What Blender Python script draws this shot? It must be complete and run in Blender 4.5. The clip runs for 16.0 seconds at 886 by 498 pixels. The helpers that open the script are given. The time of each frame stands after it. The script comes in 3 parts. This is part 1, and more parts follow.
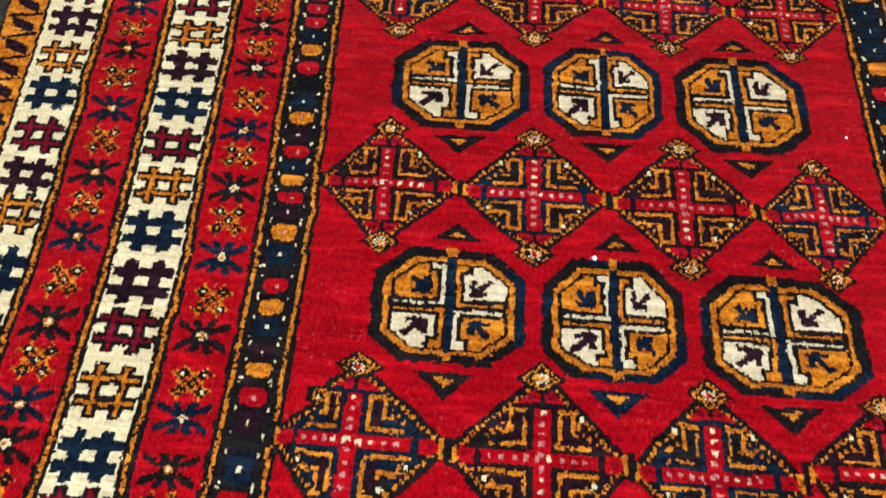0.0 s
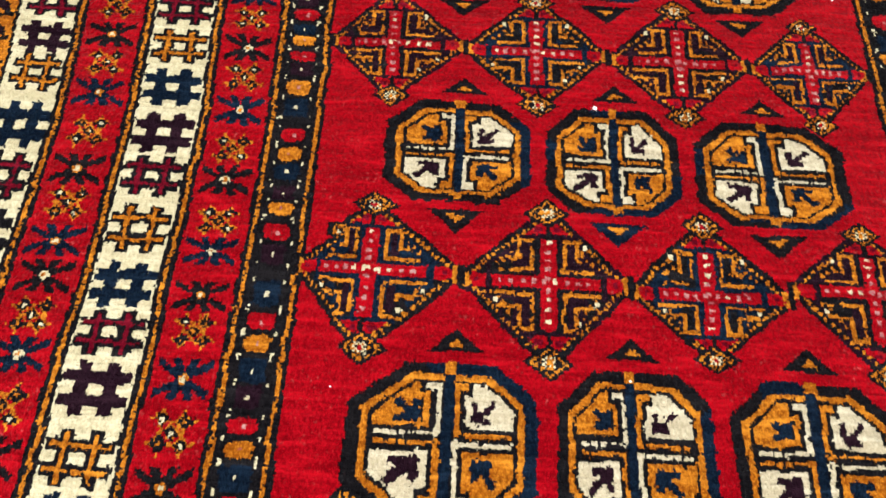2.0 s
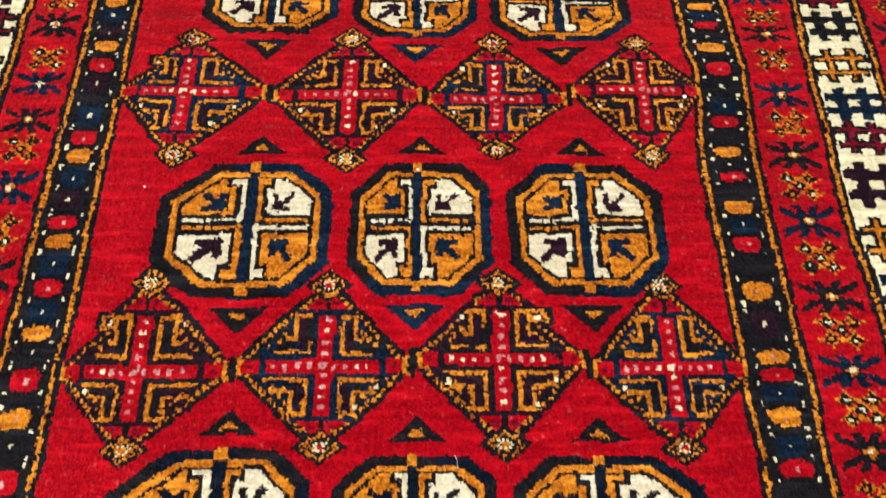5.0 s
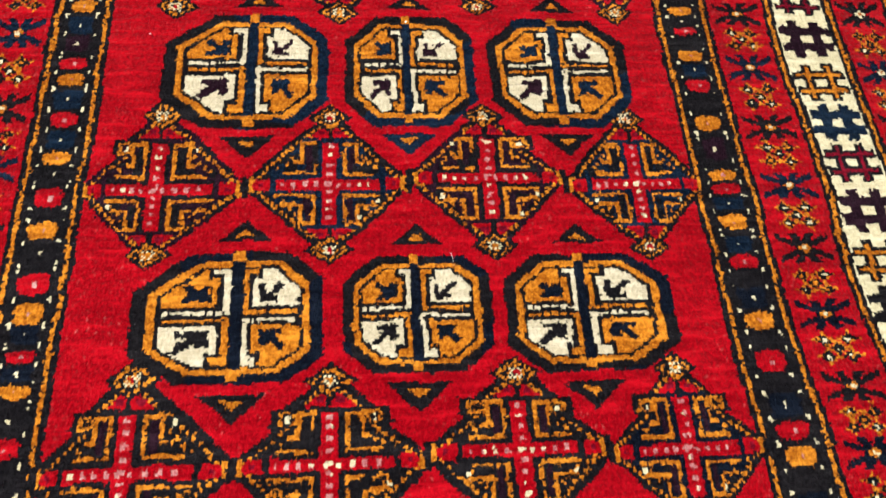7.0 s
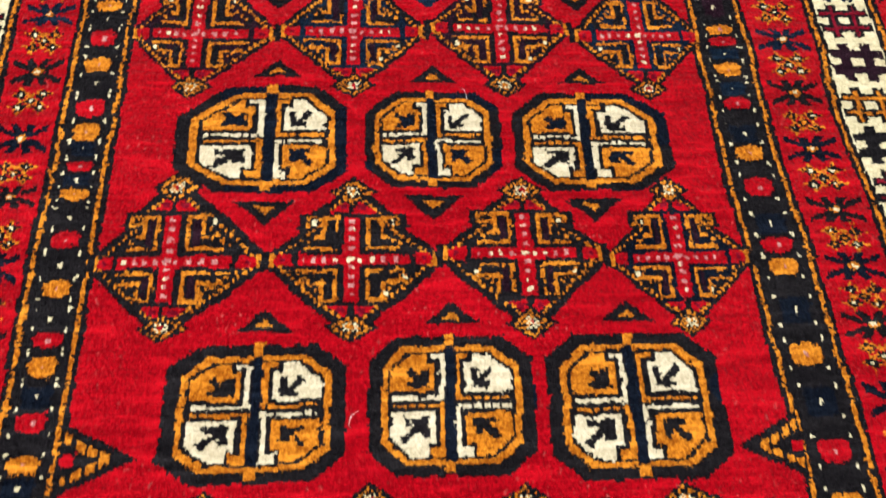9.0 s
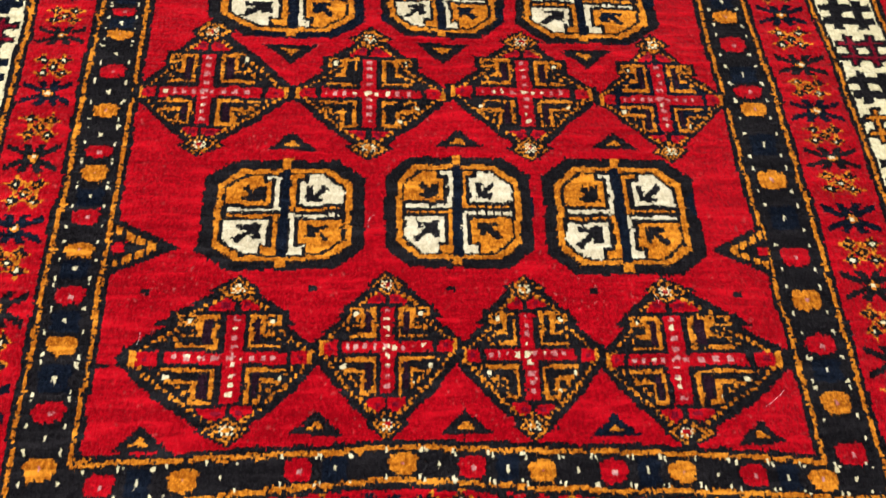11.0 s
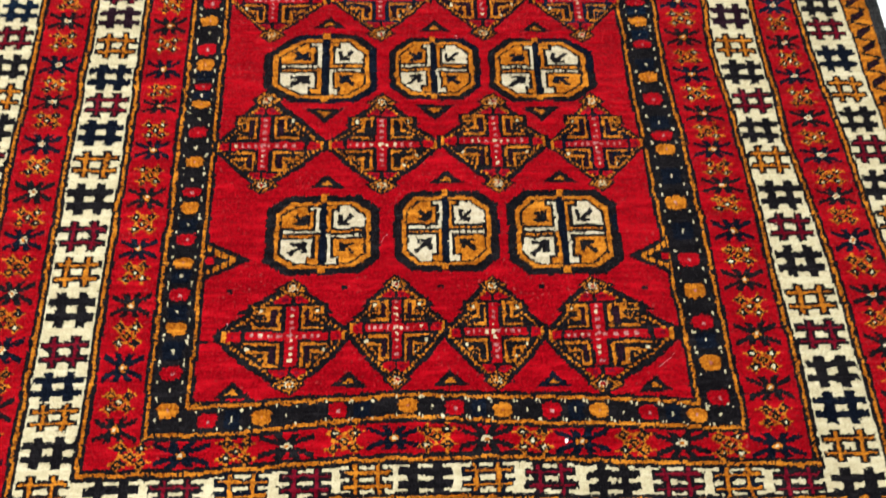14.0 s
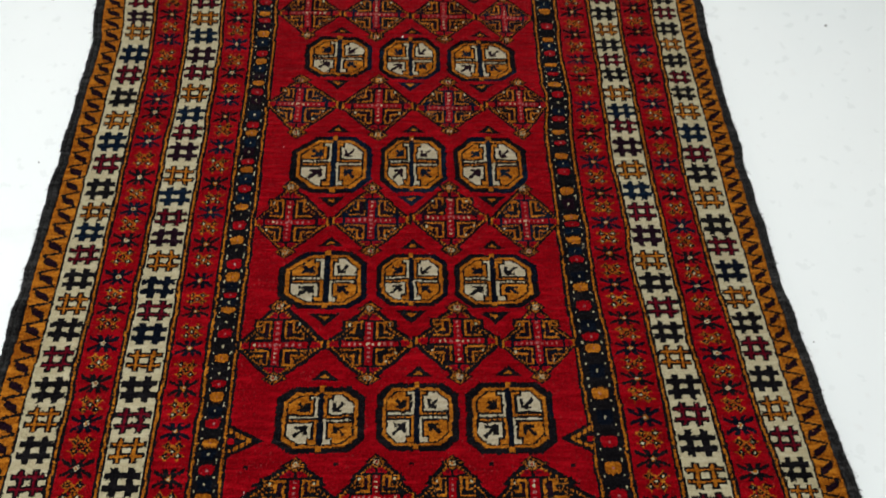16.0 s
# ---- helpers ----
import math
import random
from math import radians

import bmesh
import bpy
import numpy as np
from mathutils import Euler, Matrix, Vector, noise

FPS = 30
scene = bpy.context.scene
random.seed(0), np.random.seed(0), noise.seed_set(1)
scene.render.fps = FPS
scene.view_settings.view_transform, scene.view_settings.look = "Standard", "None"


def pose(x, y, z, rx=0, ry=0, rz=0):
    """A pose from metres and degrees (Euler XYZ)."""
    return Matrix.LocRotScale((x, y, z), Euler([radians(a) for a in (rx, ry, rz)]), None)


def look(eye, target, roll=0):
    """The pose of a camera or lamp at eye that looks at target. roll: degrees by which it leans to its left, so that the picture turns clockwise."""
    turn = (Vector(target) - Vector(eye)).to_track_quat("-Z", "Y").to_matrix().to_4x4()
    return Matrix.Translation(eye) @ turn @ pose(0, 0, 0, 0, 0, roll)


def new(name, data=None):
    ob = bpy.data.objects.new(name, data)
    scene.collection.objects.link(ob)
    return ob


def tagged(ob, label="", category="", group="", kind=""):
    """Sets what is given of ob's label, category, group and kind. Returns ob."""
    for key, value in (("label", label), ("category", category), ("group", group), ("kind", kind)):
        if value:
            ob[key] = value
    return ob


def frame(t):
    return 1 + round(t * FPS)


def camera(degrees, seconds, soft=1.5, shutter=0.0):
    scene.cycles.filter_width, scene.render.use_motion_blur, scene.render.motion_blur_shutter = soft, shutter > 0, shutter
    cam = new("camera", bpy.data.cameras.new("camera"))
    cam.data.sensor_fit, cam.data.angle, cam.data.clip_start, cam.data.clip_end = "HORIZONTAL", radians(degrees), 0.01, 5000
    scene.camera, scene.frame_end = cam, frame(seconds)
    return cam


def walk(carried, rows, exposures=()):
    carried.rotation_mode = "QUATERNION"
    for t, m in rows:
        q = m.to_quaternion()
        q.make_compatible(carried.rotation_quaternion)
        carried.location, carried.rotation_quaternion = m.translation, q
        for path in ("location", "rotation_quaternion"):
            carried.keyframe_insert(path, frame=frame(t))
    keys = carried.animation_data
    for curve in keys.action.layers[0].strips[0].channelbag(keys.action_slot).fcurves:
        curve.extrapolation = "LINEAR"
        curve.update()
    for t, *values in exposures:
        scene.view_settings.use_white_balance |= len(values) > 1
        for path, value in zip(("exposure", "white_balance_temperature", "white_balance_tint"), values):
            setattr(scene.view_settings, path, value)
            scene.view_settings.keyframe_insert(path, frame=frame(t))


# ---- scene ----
cam = camera(62.0, 16.0, soft=1.6, shutter=0.4)
EXPOSURES = [(0.0, 0.02), (1.0, -0.02), (3.0, 0.13), (9.0, 0.17), (11.5, 0.05), (12.5, 0.0), (13.0, 0.03), (14.0, -0.08), (14.5, -0.3), (15.0, -0.63), (15.5, -1.05), (16.0, -1.28)]
PATH = [
    (0, (-0.115, 0.318, 0.529), (-0.178, 1.297, -1.214), 0.7),
    (0.5, (-0.129, 0.289, 0.517), (-0.148, 1.26, -1.231), 3.1),
    (1, (-0.144, 0.264, 0.515), (-0.125, 1.196, -1.254), 5.1),
    (1.5, (-0.141, 0.239, 0.514), (-0.123, 1.134, -1.275), 4.9),
    (2, (-0.131, 0.22, 0.517), (-0.14, 1.098, -1.279), 2.8),
    (2.5, (-0.103, 0.199, 0.515), (-0.14, 1.08, -1.28), -0.0),
    (3, (-0.068, 0.186, 0.524), (-0.088, 1.068, -1.27), -0.6),
    (3.5, (-0.021, 0.156, 0.519), (-0.041, 1.05, -1.27), -1.2),
    (3.7, (-0.002, 0.144, 0.518), (-0.025, 1.036, -1.272), -1.5),
    (5.8, (0.017, 0.001, 0.503), (0.111, 0.848, -1.306), 5.9),
    (6, (0.01, -0.016, 0.504), (0.119, 0.829, -1.305), 6.5),
    (6.5, (-0.008, -0.049, 0.508), (0.156, 0.785, -1.302), 9.3),
    (7, (-0.029, -0.074, 0.507), (0.173, 0.748, -1.306), 11.6),
    (7.5, (-0.037, -0.11, 0.498), (0.173, 0.698, -1.32), 12.0),
    (8, (-0.042, -0.133, 0.506), (0.18, 0.629, -1.33), 13.4),
    (8.5, (-0.037, -0.164, 0.506), (0.141, 0.62, -1.325), 10.6),
    (9, (-0.024, -0.213, 0.504), (0.103, 0.591, -1.322), 7.7),
    (9.2, (-0.02, -0.235, 0.503), (0.099, 0.567, -1.325), 7.5),
    (11.3, (-0.046, -0.387, 0.507), (0.112, 0.431, -1.311), 10.1),
    (11.5, (-0.047, -0.403, 0.504), (0.114, 0.418, -1.313), 10.0),
    (12, (-0.047, -0.438, 0.5), (0.114, 0.357, -1.328), 9.9),
    (12.5, (-0.051, -0.454, 0.517), (0.111, 0.345, -1.309), 9.5),
    (13, (-0.049, -0.454, 0.6), (0.087, 0.289, -1.252), 8.5),
    (13.5, (-0.037, -0.451, 0.656), (0.073, 0.281, -1.202), 7.0),
    (14, (-0.03, -0.433, 0.732), (0.068, 0.333, -1.112), 5.9),
    (14.5, (-0.018, -0.416, 0.805), (0.056, 0.396, -1.021), 4.0),
    (15, (-0.007, -0.412, 0.88), (0.053, 0.476, -0.911), 3.0),
    (15.5, (0.004, -0.396, 0.931), (0.072, 0.535, -0.838), 3.3),
    (16, (0.003, -0.414, 0.999), (0.093, 0.581, -0.734), 4.4),
]
RISE = Vector((0, 0, 0.0075))  # the rug's thickness
walk(cam, [(t, look(Vector(eye) + RISE, Vector(target) + RISE, roll)) for t, eye, target, roll in PATH], EXPOSURES)

# ---- world and lamps ----
ROOM_X, ROOM_Y0, ROOM_Y1, ROOM_H = 2.6, -2.6, 3.4, 2.7
world = bpy.data.worlds.new("world")
world.use_nodes = True
world.node_tree.nodes["Background"].inputs["Color"].default_value = (0.9, 0.95, 1.0, 1)
world.node_tree.nodes["Background"].inputs["Strength"].default_value = 0.3
scene.world = world
LAMPS = [(-1.3, -0.8, 105.0), (0.2, 0.55, 60.0)]
for lx, ly, watts in LAMPS:
    lamp = bpy.data.lights.new("ceiling_lamp_light", "AREA")
    lamp.shape, lamp.size, lamp.energy, lamp.color = "SQUARE", 0.58, watts, (1.0, 0.98, 1.0)
    new("ceiling_lamp_light", lamp).matrix_world = pose(lx, ly, ROOM_H - 0.075)


# ---- materials ----
def material(name, rough=0.9, sheen=0.0, specular=0.3):
    m = bpy.data.materials.new(name)
    m.use_nodes = True
    nodes = m.node_tree.nodes
    shader = nodes["Principled BSDF"]
    shader.inputs["Roughness"].default_value = rough
    shader.inputs["Specular IOR Level"].default_value = specular
    shader.inputs["Sheen Weight"].default_value = sheen
    shader.inputs["Sheen Roughness"].default_value = 0.45
    return m, nodes, m.node_tree.links, shader


def mix(nodes, links, a, b, factor, blend="MIX"):
    n = nodes.new("ShaderNodeMix")
    n.data_type, n.blend_type = "RGBA", blend
    for socket, value in ((n.inputs[6], a), (n.inputs[7], b), (n.inputs[0], factor)):
        if isinstance(value, bpy.types.NodeSocket):
            links.new(value, socket)
        else:
            socket.default_value = value
    return n.outputs[2]


def ramp(nodes, links, fac, lo, hi, a=0.0, b=1.0):
    n = nodes.new("ShaderNodeMapRange")
    links.new(fac, n.inputs[0])
    for k, v in zip(range(1, 5), (lo, hi, a, b)):
        n.inputs[k].default_value = v
    return n.outputs[0]


def texture(nodes, links, kind, scale, stretch=(1, 1, 1), detail=2.0):
    coord = nodes.new("ShaderNodeTexCoord")
    mapping = nodes.new("ShaderNodeMapping")
    mapping.inputs["Scale"].default_value = stretch
    links.new(coord.outputs["Object"], mapping.inputs["Vector"])
    n = nodes.new(kind)
    links.new(mapping.outputs[0], n.inputs["Vector"])
    n.inputs["Scale"].default_value = scale
    if kind == "ShaderNodeTexNoise":
        n.inputs["Detail"].default_value = detail
    return n


def wool(name, colour, dark, light, sparkle=0.0, sheen=0.25, grain=1.0, gloss=0.03):
    """Knotted wool pile: knot-to-knot shade, weft-wise abrash and fibre relief, with pile sheen and tuft shading put
    into the colour.
    """
    m, nodes, links, shader = material(name, 0.52, sheen, gloss)
    knots = texture(nodes, links, "ShaderNodeTexVoronoi", 520, (1.0, 0.8, 0.15))
    abrash = texture(nodes, links, "ShaderNodeTexNoise", 9, (0.22, 4.5, 1), 3)
    rows = texture(nodes, links, "ShaderNodeTexNoise", 42, (0.12, 5.2, 1), 2)
    columns = texture(nodes, links, "ShaderNodeTexNoise", 60, (5.2, 0.12, 1), 2)
    sheen_patch = texture(nodes, links, "ShaderNodeTexNoise", 6, (1, 1, 1), 3)
    tufts = texture(nodes, links, "ShaderNodeTexNoise", 430, (1, 0.62, 1), 2)
    fibre = texture(nodes, links, "ShaderNodeTexNoise", 1300, (1, 0.45, 1), 2)
    split = nodes.new("ShaderNodeSeparateColor")
    links.new(knots.outputs["Color"], split.inputs[0])
    c = mix(nodes, links, (*dark, 1), (*light, 1), ramp(nodes, links, split.outputs[0], 0.0, 1.0))
    c = mix(nodes, links, c, (*colour, 1), 0.42)
    c = mix(nodes, links, c, (*dark, 1), ramp(nodes, links, abrash.outputs[0], 0.46, 0.68, 0.0, 0.5))
    # broad sheen of brushed pile, painted as lighter areas
    c = mix(nodes, links, c, (*light, 1), ramp(nodes, links, sheen_patch.outputs[0], 0.48, 0.72, 0.0, 0.5))
    c = mix(nodes, links, c, (*dark, 1), ramp(nodes, links, rows.outputs[0], 0.52, 0.68, 0.0, 0.5))
    c = mix(nodes, links, c, (*dark, 1), ramp(nodes, links, columns.outputs[0], 0.52, 0.68, 0.0, 0.35))
    # shaded gaps between tufts and catching tips, painted to strengthen the relief
    c = mix(nodes, links, c, (*dark, 1), ramp(nodes, links, tufts.outputs[0], 0.36, 0.52, 0.85 * grain, 0.0))
    c = mix(nodes, links, c, (*light, 1), ramp(nodes, links, tufts.outputs[0], 0.56, 0.72, 0.0, 0.7 * grain))
    # the same at fibre scale: fine shade and sparkle as colour
    c = mix(nodes, links, c, (*dark, 1), ramp(nodes, links, fibre.outputs[0], 0.40, 0.55, 0.5, 0.0))
    c = mix(nodes, links, c, (*light, 1), ramp(nodes, links, fibre.outputs[0], 0.56, 0.70, 0.0, 0.75))
    folds = texture(nodes, links, "ShaderNodeTexNoise", 75, (0.4, 2.2, 1), 3)
    # streaks of sheen and shade along the pile folds, mixed into the colour
    c = mix(nodes, links, c, (*light, 1), ramp(nodes, links, folds.outputs[0], 0.52, 0.70, 0.0, 0.8))
    c = mix(nodes, links, c, (*dark, 1), ramp(nodes, links, folds.outputs[0], 0.30, 0.45, 0.55, 0.0))
    if sparkle:
        # glinting pile tips, painted as pale pink spots
        spots = texture(nodes, links, "ShaderNodeTexNoise", 330, (1.0, 0.7, 1), 1)
        where = texture(nodes, links, "ShaderNodeTexNoise", 14, (1, 1, 1), 1)
        f = nodes.new("ShaderNodeMath")
        f.operation = "MULTIPLY"
        links.new(ramp(nodes, links, spots.outputs[0], 0.66, 0.76, 0.0, sparkle), f.inputs[0])
        links.new(ramp(nodes, links, where.outputs[0], 0.4, 0.65, 0.15, 1.0), f.inputs[1])
        c = mix(nodes, links, c, (0.62, 0.22, 0.2, 1), f.outputs[0])
    links.new(c, shader.inputs["Base Color"])
    shader.inputs["Sheen Tint"].default_value = (*light, 1)
    top = max(light)
    shader.inputs["Specular Tint"].default_value = (*(v / top for v in light), 1)
    bump = nodes.new("ShaderNodeBump")
    bump.inputs["Strength"].default_value, bump.inputs["Distance"].default_value = 0.9, 0.0024
    links.new(tufts.outputs[0], bump.inputs["Height"])
    lean = nodes.new("ShaderNodeBump")
    lean.inputs["Strength"].default_value, lean.inputs["Distance"].default_value = 0.7, 0.006
    links.new(folds.outputs[0], lean.inputs["Height"])
    links.new(lean.outputs[0], bump.inputs["Normal"])
    links.new(bump.outputs[0], shader.inputs["Normal"])
    return m


RED = wool("red_wool", (0.188, 0.0007, 0.0036), (0.104, 0.0004, 0.0021), (0.298, 0.0025, 0.0070), 0.14, 0.01, 0.85, 0.18)
BLACK = wool("charcoal_wool", (0.0031, 0.0028, 0.0035), (0.0011, 0.0010, 0.0014), (0.0092, 0.0083, 0.0092), 0.0, 0.02)
NAVY = wool("navy_wool", (0.0024, 0.0056, 0.0130), (0.0010, 0.0023, 0.0055), (0.0065, 0.0145, 0.0280), 0.0, 0.02)
ORANGE = wool("gold_wool", (0.335, 0.104, 0.0056), (0.140, 0.033, 0.0024), (0.49, 0.188, 0.017), 0.0, 0.03, 1.0, 0.06)
IVORY = wool("ivory_wool", (0.43, 0.385, 0.240), (0.33, 0.288, 0.168), (0.49, 0.447, 0.300), 0.0, 0.04)
PLUM = wool("plum_wool", (0.00792, 0.002592, 0.006048), (0.0036, 0.001152, 0.002592), (0.01728, 0.006912, 0.01152), 0.0, 0.02)
WINE = wool("wine_wool", (0.098, 0.0020, 0.0085), (0.050, 0.0007, 0.0040), (0.145, 0.006, 0.0150), 0.0, 0.02)
ROSE = wool("rose_wool", (0.3096, 0.1188, 0.1116), (0.2016, 0.0468, 0.05184), (0.36, 0.216, 0.1872), 0.0, 0.03)
MIDNIGHT = wool("midnight_wool", (0.0017, 0.0027, 0.0056), (0.0008, 0.0012, 0.0026), (0.0050, 0.0075, 0.0135), 0.0, 0.02)
CREAM = wool("cream_wool", (0.40, 0.355, 0.240), (0.30, 0.255, 0.162), (0.47, 0.425, 0.305), 0.0, 0.04)
WOOLS = [RED, BLACK, NAVY, ORANGE, IVORY, PLUM, WINE, ROSE, MIDNIGHT, CREAM]
R_, K_, N_, O_, I_, P_, W_, S_, M_, C_ = range(10)


def plaster(name, colour):
    m, nodes, links, shader = material(name, 0.8)
    n = texture(nodes, links, "ShaderNodeTexNoise", 3, (1, 1, 1), 5)
    links.new(mix(nodes, links, (*colour, 1), tuple(v * 0.93 for v in colour) + (1,), n.outputs[0]), shader.inputs["Base Color"])
    return m


def floor_finish():
    """Pale polished stone with clouding and faint scuffs."""
    m, nodes, links, shader = material("pale_floor", 0.32, 0.0, 0.45)
    cloud = texture(nodes, links, "ShaderNodeTexNoise", 2.2, (1, 1, 1), 4)
    scuff = texture(nodes, links, "ShaderNodeTexNoise", 34, (1, 1, 1), 3)
    vein = texture(nodes, links, "ShaderNodeTexNoise", 1.6, (1, 1.8, 1), 8)
    c = mix(nodes, links, (0.875, 0.925, 0.91, 1), (0.845, 0.90, 0.89, 1), ramp(nodes, links, cloud.outputs[0], 0.4, 0.7))
    c = mix(nodes, links, c, (0.72, 0.72, 0.69, 1), ramp(nodes, links, scuff.outputs[0], 0.66, 0.78, 0, 0.25))
    c = mix(nodes, links, c, (0.55, 0.58, 0.58, 1), ramp(nodes, links, vein.outputs[0], 0.62, 0.66, 0, 0.18))
    links.new(c, shader.inputs["Base Color"])
    links.new(ramp(nodes, links, scuff.outputs[0], 0.3, 0.7, 0.25, 0.42), shader.inputs["Roughness"])
    return m


def plain(name, colour, rough=0.6, glow=0.0):
    m, nodes, links, shader = material(name, rough)
    shader.inputs["Base Color"].default_value = (*colour, 1)
    if glow:
        shader.inputs["Emission Color"].default_value = (1.0, 0.985, 0.95, 1)
        shader.inputs["Emission Strength"].default_value = glow
    return m


WALL, FLOOR = plaster("wall_plaster", (0.8, 0.8, 0.78)), floor_finish()
LAMP_FRAME, LAMP_GLOW = plain("lamp_frame_paint", (0.8, 0.8, 0.8), 0.4), plain("lamp_diffuser", (0.9, 0.9, 0.9), 0.5, 6.0)
LINT, GRIT = plain("lint_fibre", (0.85, 0.82, 0.75), 0.9), plain("grit", (0.06, 0.05, 0.045), 0.8)


# ---- room ----
def part(name, bm, mat, parent=None, label=""):
    mesh = bpy.data.meshes.new(name)
    bm.to_mesh(mesh)
    bm.free()
    mesh.materials.append(mat)
    ob = new(name, mesh)
    ob.parent = parent
    return tagged(ob, label)


def box(x0, x1, y0, y1, z0, z1, bevel=0.0):
    bm = bmesh.new()
    bmesh.ops.create_cube(bm, size=1, matrix=Matrix.Translation(((x0 + x1) / 2, (y0 + y1) / 2, (z0 + z1) / 2)) @ Matrix.Diagonal((x1 - x0, y1 - y0, z1 - z0, 1)))
    if bevel:
        bmesh.ops.bevel(bm, geom=bm.edges[:], offset=bevel, segments=2, affect="EDGES")
    return bm


tagged(part("floor", box(-ROOM_X - 0.1, ROOM_X + 0.1, ROOM_Y0 - 0.1, ROOM_Y1 + 0.1, -0.1, 0), FLOOR), "pale white polished floor with faint scuffs", "floor", kind="structure")
tagged(part("ceiling", box(-ROOM_X - 0.1, ROOM_X + 0.1, ROOM_Y0 - 0.1, ROOM_Y1 + 0.1, ROOM_H, ROOM_H + 0.1), WALL), "plain white ceiling", "ceiling", kind="structure")
for wname, args in (("wall_west", (-ROOM_X - 0.1, -ROOM_X, ROOM_Y0, ROOM_Y1)), ("wall_east", (ROOM_X, ROOM_X + 0.1, ROOM_Y0, ROOM_Y1)),
                    ("wall_south", (-ROOM_X - 0.1, ROOM_X + 0.1, ROOM_Y0 - 0.1, ROOM_Y0)), ("wall_north", (-ROOM_X - 0.1, ROOM_X + 0.1, ROOM_Y1, ROOM_Y1 + 0.1))):
    tagged(part(wname, box(*args, 0, ROOM_H), WALL), "plain white plaster wall", "wall", kind="structure")


def ceiling_lamp(x, y):
    thing = new("ceiling_lamp")
    thing.matrix_world = pose(x, y, ROOM_H)
    bm = box(-0.33, 0.33, -0.33, 0.33, -0.05, 0.0, 0.006)
    part("lamp_housing", bm, LAMP_FRAME, thing)
    part("diffuser", box(-0.3, 0.3, -0.3, 0.3, -0.06, -0.052, 0.002), LAMP_GLOW, thing, "glowing white diffuser")
    return tagged(thing, "square white ceiling lamp, switched on", "ceiling lamp", "ceiling lamps")


for lx, ly, watts in LAMPS:
    ceiling_lamp(lx, ly)

# ---- rug: a grid of knots, coloured motif by motif ----
KNOT, PILE = 0.0016, 0.0075
X0, X1, Y0, Y1 = -0.60, 0.63, -0.56, 1.25
NX, NY = int(round((X1 - X0) / KNOT)), int(round((Y1 - Y0) / KNOT))
rng = np.random.RandomState(7)


def smooth_noise(x, y, size, seed):
    """Smooth value noise, -1 to 1, with bumps of about that size in metres."""
    table = np.random.RandomState(seed).uniform(-1, 1, (257, 257))
    a, b = x / size + 500.3, y / size + 500.7
    i, j = np.floor(a).astype(int), np.floor(b).astype(int)
    fa, fb = a - i, b - j
    fa, fb = fa * fa * (3 - 2 * fa), fb * fb * (3 - 2 * fb)
    i, j = i % 256, j % 256
    return (table[i, j] * (1 - fa) + table[i + 1, j] * fa) * (1 - fb) + (table[i, j + 1] * (1 - fa) + table[i + 1, j + 1] * fa) * fb


cx_, cy_ = np.meshgrid(X0 + (np.arange(NX) + 0.5) * KNOT, Y0 + (np.arange(NY) + 0.5) * KNOT, indexing="ij")
ci_, cj_ = np.meshgrid(np.arange(NX), np.arange(NY), indexing="ij")
# the hand-made unevenness of the weave
XX = cx_ + 0.0009 * smooth_noise(cx_, cy_, 0.016, 1) + 0.0003 * smooth_noise(cx_, cy_, 0.005, 2)
YY = cy_ + 0.0009 * smooth_noise(cx_, cy_, 0.016, 3) + 0.0003 * smooth_noise(cx_, cy_, 0.006, 4)
# towards its far end the rug spreads
flare = 1 + 0.057 * np.clip((cy_ - 0.58) / 0.28, 0, 1.3) * (cx_ < 0) + 0.02 * np.clip((cy_ - 0.62) / 0.25, 0, 1.3) * (cx_ > 0)
XX = XX / flare
colour = np.zeros((NX, NY), np.int8)
owner = np.zeros((NX, NY), np.int32)
OWNERS = [("field", "deep red knotted wool field", None)]


def own(name, label, parent):
    OWNERS.append((name, label, parent))
    return len(OWNERS) - 1


def keyed(v, *keys):
    k = sorted(keys)
    return np.interp(v, [a for a, _ in k], [b for _, b in k])


wob = lambda n: 0.0013 * smooth_noise(np.full_like(cy_[0], 0.1 * n), cy_[0], 0.045, 20 + n)
yy = cy_[0]
LEFT = [np.full_like(yy, v) + wob(n) for n, v in enumerate((-0.2455, -0.284, -0.342, -0.4045, -0.465, -0.522, -0.5575, -0.571))]
